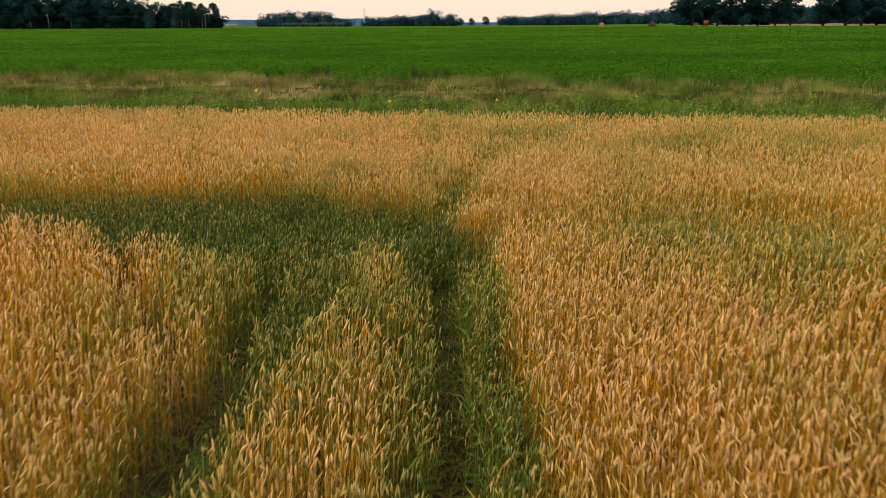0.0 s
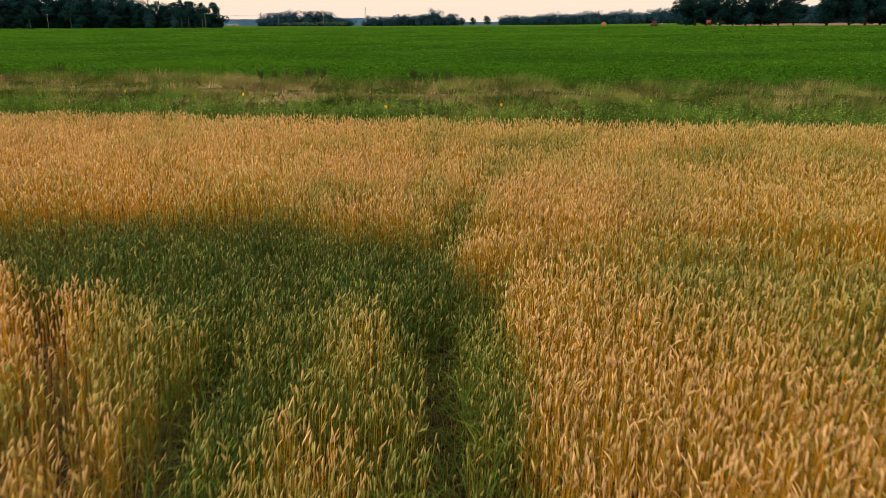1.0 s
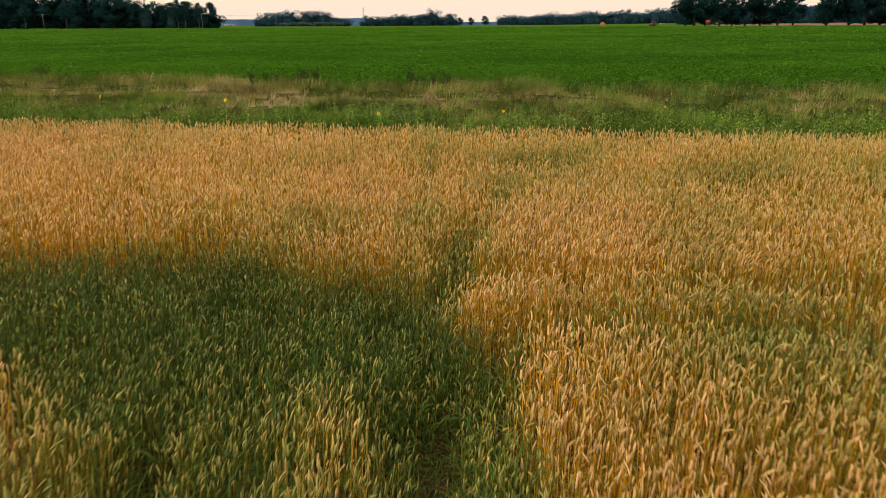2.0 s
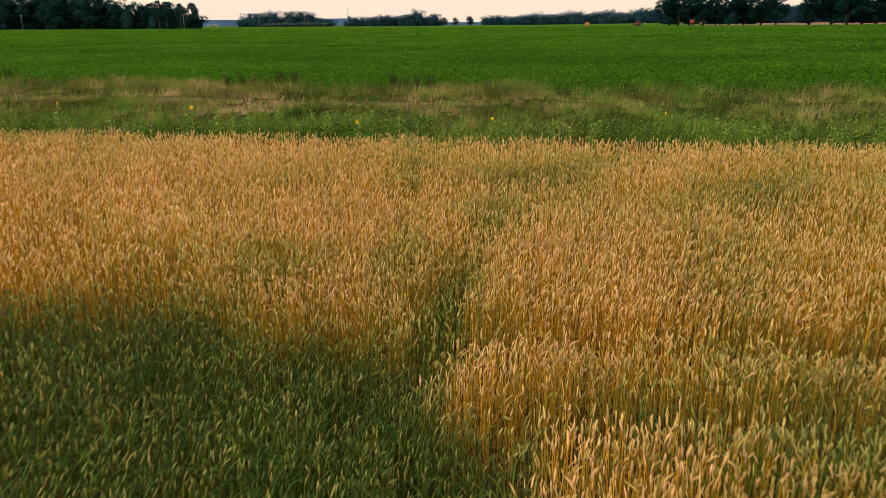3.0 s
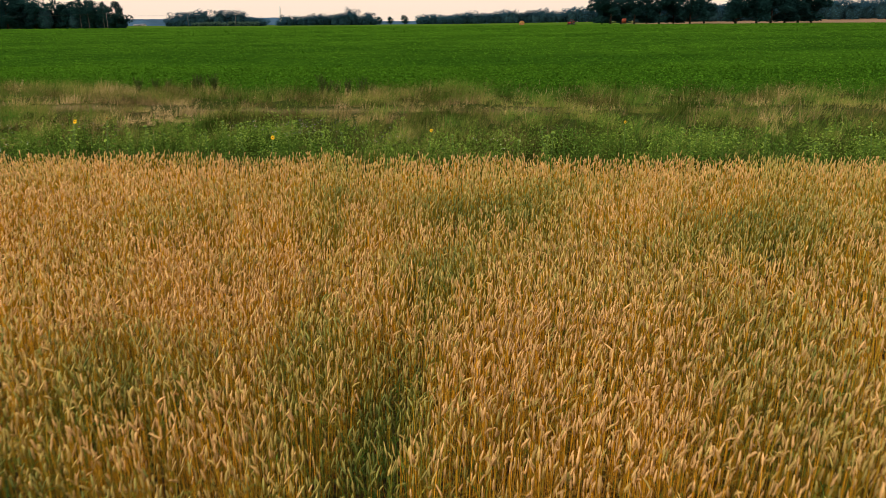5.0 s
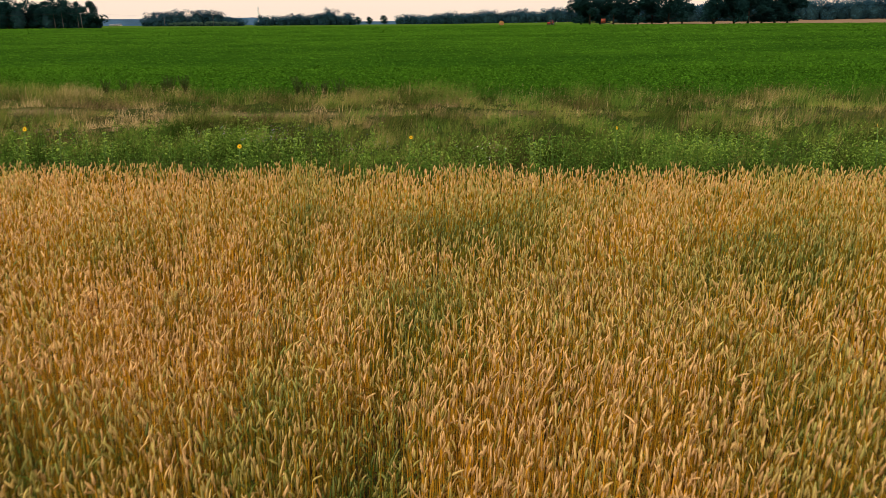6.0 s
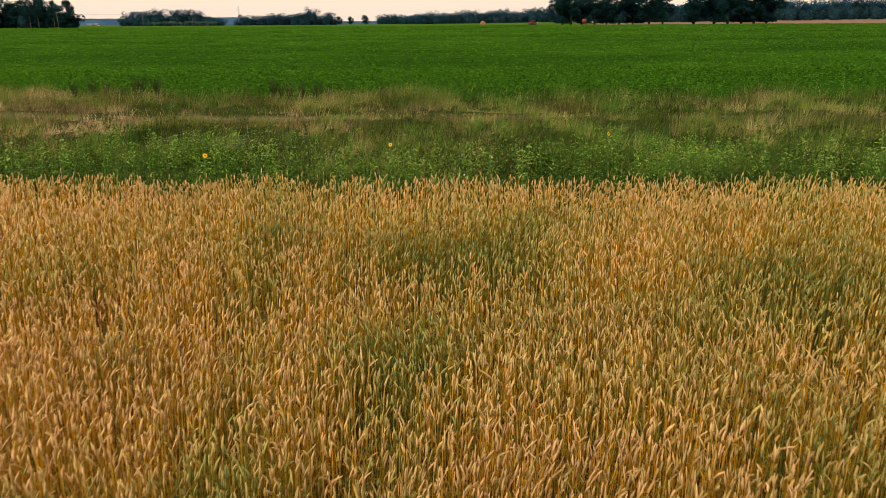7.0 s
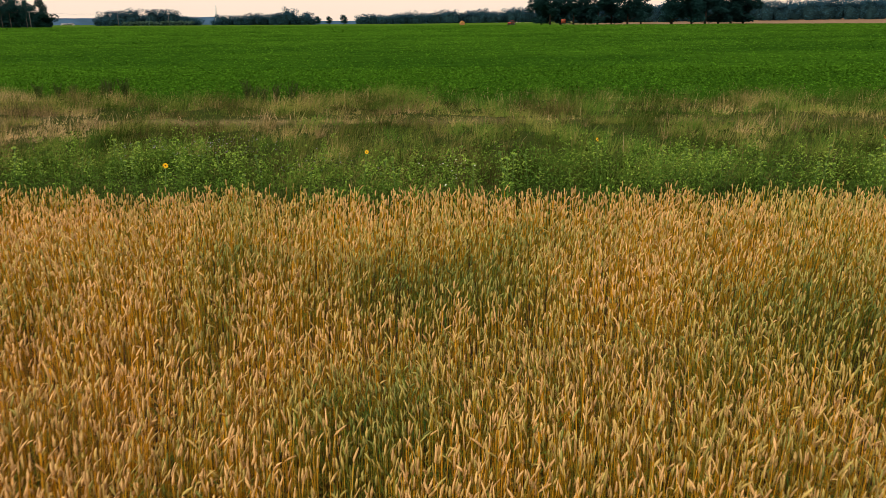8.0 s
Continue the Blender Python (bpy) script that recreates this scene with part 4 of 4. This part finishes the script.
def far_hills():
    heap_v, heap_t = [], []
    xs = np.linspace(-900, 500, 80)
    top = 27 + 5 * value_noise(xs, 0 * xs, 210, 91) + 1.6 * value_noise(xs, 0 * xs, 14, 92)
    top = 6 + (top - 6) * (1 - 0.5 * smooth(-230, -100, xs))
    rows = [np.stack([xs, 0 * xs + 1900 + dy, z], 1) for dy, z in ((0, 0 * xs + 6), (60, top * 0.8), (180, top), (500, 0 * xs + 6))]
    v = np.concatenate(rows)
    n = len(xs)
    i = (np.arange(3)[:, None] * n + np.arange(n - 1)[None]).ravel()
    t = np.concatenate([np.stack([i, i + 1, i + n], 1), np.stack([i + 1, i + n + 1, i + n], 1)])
    return tagged(new("backdrop", mesh_of("backdrop", v, t, [HAZED_HILL], None, None, True)), "wooded hills on the horizon, haze blue in their colour", "hills", kind="structure")


far_hills()


# ---------------------------------------------------------------- sunflowers in the margin
def leaf_mesh(name, length, width, mat, stalk=0.0, ripe=0.95):
    """A broad pointed leaf with a folded midrib, along +x, on a thin stalk where it has one."""
    us = (0.0, 0.22, 0.5, 0.78, 1.0)
    ws = (0.08, 0.85, 1.0, 0.55, 0.0)
    v, t = [], []
    if stalk:
        v += [(0, -0.004, 0), (0, 0, -0.004), (0, 0.004, 0)]
    for u, w in zip(us, ws):
        z = 0.25 * length * u * (1 - 1.5 * u) + 0.45 * stalk
        v += [(stalk + length * u, -width * w / 2, z + 0.08 * width * w), (stalk + length * u, 0, z), (stalk + length * u, width * w / 2, z + 0.08 * width * w)]
    for k in range(len(v) // 3 - 1):
        i = 3 * k
        t += [(i, i + 3, i + 1), (i + 1, i + 3, i + 4), (i + 1, i + 4, i + 2), (i + 2, i + 4, i + 5)]
    return mesh_of(name, v, t, [mat], None, {"ripe": np.full(len(v), ripe), "tone": np.tile([0.62, 0.3, 0.75], len(v) // 3)})


def sunflower(seed, height, open_flower, label):
    rng = np.random.default_rng(seed)
    root = tagged(new("sunflower"), label, "sunflower", "sunflowers in the field margin")
    bow = 0.10 * height
    pts = [(bow * u ** 2, 0, height * u) for u in np.linspace(0, 1, 5)]
    v, t = tube(pts, [0.014, 0.013, 0.012, 0.010, 0.008], 6)
    part("stem", mesh_of("stem", v, t, [STALK], None, None, True), root)
    lower, upper = leaf_mesh("leaf", 0.12, 0.062, WEED, 0.08, 0.45), leaf_mesh("leaf", 0.11, 0.058, WEED, 0.07, 1.0)
    count = 30
    for k in range(count):
        u = 0.22 + 0.74 * k / count
        sc = 1.1 - 0.6 * max(0, u - 0.45) + rng.uniform(-0.12, 0.12)
        ob = part("leaf", upper if u > 0.66 else lower, root)
        ob.matrix_basis = pose(bow * u ** 2, 0, height * u, rng.uniform(-15, 15), rng.uniform(-22, 18), k * 137.5 + rng.uniform(-20, 20)) @ Matrix.Scale(sc, 4)
    top = Vector((bow, 0, height))
    tilt = pose(*top, 0, 72 if open_flower else 25, rng.uniform(-150, -110))
    if open_flower:
        head = new("flower_head", mesh_of("flower_head", *tube([(0, 0, -0.02), (0, 0, 0.008), (0, 0, 0.02)], [0.008, 0.016, 0.011], 12), [DISC], None, None, True))
        head.parent, head.matrix_basis = root, tilt
        tagged(head, "dark brown flower disc")
        petal = leaf_mesh("petal", 0.042, 0.018, PETAL)
        for k in range(18):
            ob = part("petal", petal, head)
            ob.matrix_basis = pose(0, 0, 0, 0, rng.uniform(-14, 6), k * 20 + rng.uniform(-4, 4)) @ pose(0.012, 0, 0.003)
    else:
        bud = new("bud", mesh_of("bud", *tube([(0, 0, -0.03), (0, 0, 0.0), (0, 0, 0.03), (0, 0, 0.045)], [0.012, 0.035, 0.03, 0.008], 9), [STALK], None, None, True))
        bud.parent, bud.matrix_basis = root, tilt
        for k in range(7):
            ob = part("sepal", leaf_mesh("sepal", 0.06, 0.03, WEED), bud) if k == 0 else part("sepal", bud.children[0].data, bud)
            ob.matrix_basis = pose(0, 0, 0.005, 0, -35, k * 51.4) @ pose(0.022, 0, 0)
    return root


bloom = sunflower(301, 1.25, True, "yellow sunflower in bloom among green weeds")
budding = sunflower(302, 1.05, False, "bright green sunflower plant still in bud")
first = [True, True]


def put_sunflower(kind, x, y, scale, turn):
    src = (bloom, budding)[kind]
    m = Matrix.Translation((x, y, float(land(x, y)) - 0.02)) @ Matrix.Rotation(turn, 4, "Z") @ Matrix.Scale(scale, 4)
    if first[kind]:
        first[kind] = False
        src.matrix_basis = m
    else:
        copy_thing(src, m).matrix_basis = m


for x, y, sc, turn in ((-6.71, 26.92, 1.07, 0.3), (-5.85, 26.63, 1.16, -0.5), (-1.88, 24.95, 0.9, 1.15), (6.39, 26.1, 0.85, 1.4), (11.3, 24.0, 1.0, 1.7), (-11.5, 29.3, 1.05, 0.1), (1.64, 26.2, 0.8, 0.7)):
    put_sunflower(0, x, y, sc, turn)
rs = random.Random(9)
for cx, cy, n in ((-11.2, 29.8, 5), (-9.6, 29.2, 3), (-6.6, 28.3, 6), (-5.3, 28.3, 4), (-4.2, 28.2, 4), (-2.9, 27.6, 3), (-1.4, 27.3, 4), (0.1, 26.0, 3), (1.9, 25.9, 3), (4.1, 25.6, 4),
                  (7.9, 25.6, 6), (9.2, 25.2, 6), (10.6, 24.5, 5), (11.6, 24.6, 3), (-14.5, 30.2, 4), (14.0, 24.0, 4), (-3.4, 29.6, 4), (-2.1, 28.6, 3), (2.2, 26.4, 3), (4.4, 25.2, 3), (8.4, 25.2, 4)):
    for k in range(n):
        put_sunflower(1, cx + rs.uniform(-0.65, 0.65), cy + rs.uniform(-0.5, 0.5), rs.uniform(0.66, 0.92), rs.uniform(0, 6.28))


# ---------------------------------------------------------------- fresh tuft in the sunken wheat
def grass_tuft(x, y):
    heap = Heap()
    tussocks(heap, np.array([x, x + 0.12]), np.array([y, y + 0.1]), 110, np.array([0.62, 0.55]), np.array([0.2, 0.16]), np.array([0.62, 0.55]), 0.12, (0.010, 0.016), 0, 2)
    return tagged(heap.build("grass_tuft", [WEED]), "fresh bright green grass tuft in the sunken wheat", "grass tuft", kind="stuff")


grass_tuft(-0.6, 10.7)


# ---------------------------------------------------------------- small flowers and docks
def flower_patches(name, label, colour, spots, per, size, high):
    mat = plain(name + "_petal", colour, 0.6, 40.0, 0.15)
    heap = Heap()
    for cx, cy, r in spots:
        x, y = cx + RNG.normal(0, r, per), cy + RNG.normal(0, r * 0.6, per)
        leaf_quads(heap, np.stack([x, y, land(x, y) + rnd(per, *high)], 1), rnd(per, 0.6, 1.3) * size, np.zeros(per), np.zeros(per), 0, 0.0, 0.5)
    return tagged(heap.build(name, [mat]), label, "wild flowers", kind="stuff")


flower_patches("white_flowers", "small white wild flowers among the weeds", (0.72, 0.74, 0.70), ((-11.6, 30.4, 0.3), (-9.7, 30.1, 0.3), (-8.9, 27.0, 0.35), (-8.2, 27.0, 0.3), (3.0, 24.8, 0.3), (-22.5, 52.0, 0.5)), 26, 0.035, (0.6, 1.0))
flower_patches("purple_flowers", "pale purple wild flowers among the weeds", (0.30, 0.24, 0.42), ((-2.7, 28.6, 0.4), (-1.8, 28.8, 0.4), (-1.4, 28.9, 0.3), (-0.7, 28.6, 0.4), (-7.2, 29.6, 0.5), (0.8, 26.2, 0.5)), 60, 0.028, (0.6, 1.0))


def dock(seed, height, label):
    """A withered dock: branching brown stalks with rough seed spikes."""
    rng = np.random.default_rng(seed)
    root = tagged(new("dock_plant"), label, "dock plant", "withered docks")
    for k in range(11):
        a, lean = k * 0.9 + rng.normal(0, 0.2), rng.uniform(0.08, 0.35)
        h = height * rng.uniform(0.7, 1.0)
        tip = (math.cos(a) * lean * h, math.sin(a) * lean * h, h)
        pts = [tuple(c * u for c in tip) for u in (0, 0.5, 1)]
        v, t = tube(pts, [0.012, 0.010, 0.005], 5)
        stalk = part("stalk", mesh_of("stalk", v, t, [DOCK]), root)
        heap = Heap()
        u = rng.uniform(0.35, 1.0, 100)
        c = np.array(tip)[None] * u[:, None] + rng.normal(0, 0.017, (100, 3))
        leaf_quads(heap, c, np.full(100, 0.042), np.zeros(100), np.zeros(100))
        tagged(part("seed_head", mesh_of("seed_head", np.concatenate(heap.v), np.concatenate(heap.t), [DOCK]), stalk), kind="stuff")
    return root


DOCK = plain("dock_brown", (0.050, 0.072, 0.024), 0.95, 20.0, 0.4, 0.0, 0.0, 0.0)
one = dock(401, 1.15, "withered green-brown dock beside the bean rows")
spots = [(-1.5, 44.5), (-1.1, 44.2), (-0.6, 44.3), (0.0, 44.0), (-1.8, 44.7), (0.5, 43.8), (-8.3, 48.0), (-7.9, 47.6), (-8.1, 48.3), (-7.2, 47.5), (-9.6, 48.2), (-10.3, 48.5), (-11.1, 48.6), (-25.9, 54.6), (-26.5, 54.9), (-27.1, 55.2)]
for k, (x, y) in enumerate(spots):
    m = Matrix.Translation((x, y, float(land(x, y)) - 0.02)) @ Matrix.Rotation(k * 1.7, 4, "Z") @ Matrix.Scale(0.70 + 0.07 * (k % 5), 4)
    if k == 0:
        one.matrix_basis = m
    else:
        copy_thing(one, m).matrix_basis = m


# ---------------------------------------------------------------- far poles, mast, bale, machines, houses
def join(pieces, mat, name):
    v, t, n = [], [], 0
    for pv, pt in pieces:
        v.append(np.asarray(pv, float))
        t.append(np.asarray(pt) + n)
        n += len(pv)
    return mesh_of(name, np.concatenate(v), np.concatenate(t), [mat])


def block(cx, cy, cz, sx, sy, sz):
    v = [(cx + sx * a, cy + sy * b, cz + sz * c) for a in (-0.5, 0.5) for b in (-0.5, 0.5) for c in (-0.5, 0.5)]
    t = [(0, 1, 3), (0, 3, 2), (4, 6, 7), (4, 7, 5), (0, 4, 5), (0, 5, 1), (2, 3, 7), (2, 7, 6), (0, 2, 6), (0, 6, 4), (1, 5, 7), (1, 7, 3)]
    return v, t


def at_land(ob, x, y, turn=0.0):
    ob.matrix_basis = Matrix.Translation((x, y, float(land(x, y)) - 0.05)) @ Matrix.Rotation(turn, 4, "Z")
    return ob


def power_pole(x, y, height):
    root = tagged(new("power_pole"), "pale weathered wooden power pole at the field edge", "power pole", "power line")
    part("shaft", mesh_of("shaft", *tube([(0, 0, -0.2), (0, 0, height / 2), (0, 0, height)], [0.15, 0.13, 0.11], 8), [POLE], None, None, True), root)
    part("crossarm", mesh_of("crossarm", *block(0, 0, height - 0.35, 0.9, 0.1, 0.1), [POLE]), root)
    for dx in (-0.38, 0.0, 0.38):
        part("insulator", mesh_of("insulator", *tube([(dx, 0, height - 0.3), (dx, 0, height - 0.08)], [0.07, 0.05], 6), [PLASTER]), root)
    return at_land(root, x, y)


poles = [(-0.4985 * 362, 362, 6.6), (-0.301 * 362, 362, 6.6), (-0.2097 * 545, 545, 8.2), (-0.1533 * 545, 545, 7.8)]
for x, y, h in poles:
    power_pole(x, y, h)


def wire(a, b, drop):
    pts = [(a[0] + (b[0] - a[0]) * u, a[1] + (b[1] - a[1]) * u, a[2] + (b[2] - a[2]) * u - 4 * drop * u * (1 - u)) for u in np.linspace(0, 1, 13)]
    return tagged(new("power_cable", mesh_of("power_cable", *tube(pts, [0.035] * 13, 4), [RUBBER])), "thin dark cable slung between the power poles", "cable", "power line")


tops = [(x, y, float(land(x, y)) + h - 0.2) for x, y, h in poles]
for a, b in ((0, 1), (1, 2), (2, 3)):
    wire(tops[a], tops[b], 0.9)
wire((-260, 365, float(land(-260, 365)) + 6.5), tops[0], 0.5)


def mast(x, y, height):
    """Lattice radio mast: three legs, rings and braces."""
    root = tagged(new("radio_mast"), "pale grey steel lattice radio mast on the horizon", "mast")
    legs = [(1.7 * math.cos(a), 1.7 * math.sin(a)) for a in (0.5, 2.6, 4.7)]
    for lx, ly in legs:
        part("leg", mesh_of("leg", *tube([(lx, ly, 0), (lx * 0.8, ly * 0.8, height)], [0.5, 0.45], 6), [STEEL]), root)
    n = 12
    for k in range(n):
        z0, z1 = height * k / n, height * (k + 1) / n
        pieces = [tube([(legs[i][0] * 0.95, legs[i][1] * 0.95, z0), (legs[(i + 1) % 3][0] * 0.9, legs[(i + 1) % 3][1] * 0.9, z1)], [0.3, 0.3], 4) for i in range(3)]
        part("brace", join(pieces, STEEL, "brace"), root)
    part("antenna", mesh_of("antenna", *tube([(0, 0, height - 1), (0, 0, height + 3)], [0.9, 0.6], 8), [PLASTER]), root)
    return at_land(root, x, y)


mast(-0.1009 * 1500, 1500, 32)


def straw_bale(x, y, r, turn):
    sides = 26
    v, t = [], []
    for z, k in ((-0.62, 0.80), (-0.62, 0.97), (-0.55, 1.0), (0.55, 1.0), (0.62, 0.97), (0.62, 0.80)):
        for q in range(sides):
            a = 2 * math.pi * q / sides
            w = k * (1 + 0.015 * math.sin(5 * a))
            v.append((r * w * math.cos(a), z, r + r * w * math.sin(a)))
    for k in range(5):
        for q in range(sides):
            i, j = k * sides + q, k * sides + (q + 1) % sides
            t += [(i, i + sides, j), (j, i + sides, j + sides)]
    v += [(0, -0.6, r), (0, 0.6, r)]
    for q in range(sides):
        t += [(q, (q + 1) % sides, len(v) - 2), (5 * sides + (q + 1) % sides, 5 * sides + q, len(v) - 1)]
    ob = tagged(new("straw_bale", mesh_of("straw_bale", v, t, [STRAW])), "round golden straw bale standing at the far field edge", "straw bale")
    return at_land(ob, x, y, turn)


straw_bale(0.1972 * 352, 352, 1.05, 0.2)


def wheel(parent, x, y, r, w):
    tyre = new("tyre", mesh_of("tyre", *tube([(x, y - w / 2, r), (x, y - w * 0.4, r), (x, y + w * 0.4, r), (x, y + w / 2, r)], [r * 0.85, r, r, r * 0.85], 16), [RUBBER]))
    tyre.parent = parent
    part("rim", mesh_of("rim", *tube([(x, y - w * 0.55, r), (x, y + w * 0.55, r)], [r * 0.5, r * 0.5], 12), [POLE]), tyre)


def farm_machine(x, y, turn):
    """A small tractor seen from far off."""
    root = tagged(new("tractor"), "small red tractor parked at the far field edge", "tractor")
    part("bonnet", join([block(-0.9, 0, 1.15, 1.5, 0.8, 0.75), block(-1.55, 0, 1.1, 0.2, 0.7, 0.6)], RED, "bonnet"), root)
    part("chassis", join([block(0, 0, 0.75, 2.9, 0.6, 0.4)], RUBBER, "chassis"), root)
    part("cab", join([block(0.55, 0, 1.75, 1.1, 1.3, 1.0)], GLASS, "cab"), root)
    part("cab_roof", join([block(0.55, 0, 2.32, 1.3, 1.5, 0.14)], RED, "cab_roof"), root)
    for sy in (-0.95, 0.95):
        part("mudguard", join([block(0.85, sy, 1.55, 1.2, 0.45, 0.12), block(0.3, sy, 1.3, 0.12, 0.45, 0.5)], RED, "mudguard"), root)
        wheel(root, 0.85, sy, 0.72, 0.42)
        wheel(root, -1.05, sy * 0.85, 0.42, 0.3)
    return at_land(root, x, y, turn)


farm_machine(0.2597 * 352, 352, 0.5)


def trailer(x, y, turn):
    root = tagged(new("farm_trailer"), "orange box trailer parked under the field-edge trees", "trailer")
    part("box", join([block(0, 0, 1.9, 2.5, 1.7, 1.8)], ORANGE, "box"), root)
    for k in range(5):
        part("rib", join([block(-1.1 + 0.55 * k, -0.88, 1.9, 0.08, 0.08, 1.8)], ORANGE, "rib"), root)
    part("chassis", join([block(0, 0, 0.78, 2.4, 0.9, 0.22), block(-1.6, 0, 0.7, 1.0, 0.14, 0.14)], RUBBER, "chassis"), root)
    for sx in (-0.6, 0.6):
        for sy in (-0.85, 0.85):
            wheel(root, sx, sy, 0.45, 0.28)
    return at_land(root, x, y, turn)


trailer(0.328 * 353, 353, 1.15)


def house(x, y, w, d, h, roof_h, turn, label):
    root = tagged(new("house"), label, "house", "distant houses")
    part("wall", mesh_of("wall", *block(0, 0, h / 2, w, d, h), [PLASTER]), root)
    e = 0.4
    v = [(-w / 2 - e, -d / 2 - e, h - 0.2), (w / 2 + e, -d / 2 - e, h - 0.2), (w / 2 + e, d / 2 + e, h - 0.2), (-w / 2 - e, d / 2 + e, h - 0.2), (-w / 2 - e, 0, h + roof_h), (w / 2 + e, 0, h + roof_h)]
    part("roof", mesh_of("roof", v, [(0, 1, 5), (0, 5, 4), (2, 3, 4), (2, 4, 5), (0, 4, 3), (1, 2, 5), (0, 3, 2), (0, 2, 1)], [ROOF]), root)
    for k in range(3):
        wx = -w / 3 + k * w / 3
        win = part("window", join([block(wx, -d / 2 - 0.03, h * 0.55, 1.3, 0.08, 1.4)], PLASTER, "window"), root)
        part("pane", join([block(wx, -d / 2 - 0.08, h * 0.55, 1.1, 0.04, 1.2)], GLASS, "pane"), win)
    root = at_land(root, x, y, turn)
    root.location.z -= 1.5                     # built into the slope
    return root


house(-0.2715 * 900, 900, 6.5, 6, 2.4, 1.3, 0.2, "white plastered house far off beside the wood")
house(-0.2645 * 905, 905, 5, 5, 2.8, 1.2, -0.1, "long white plastered house far off in the trees")
house(0.437 * 500, 500, 12, 9, 5.5, 3.5, 0.3, "white house half hidden behind the row of trees")
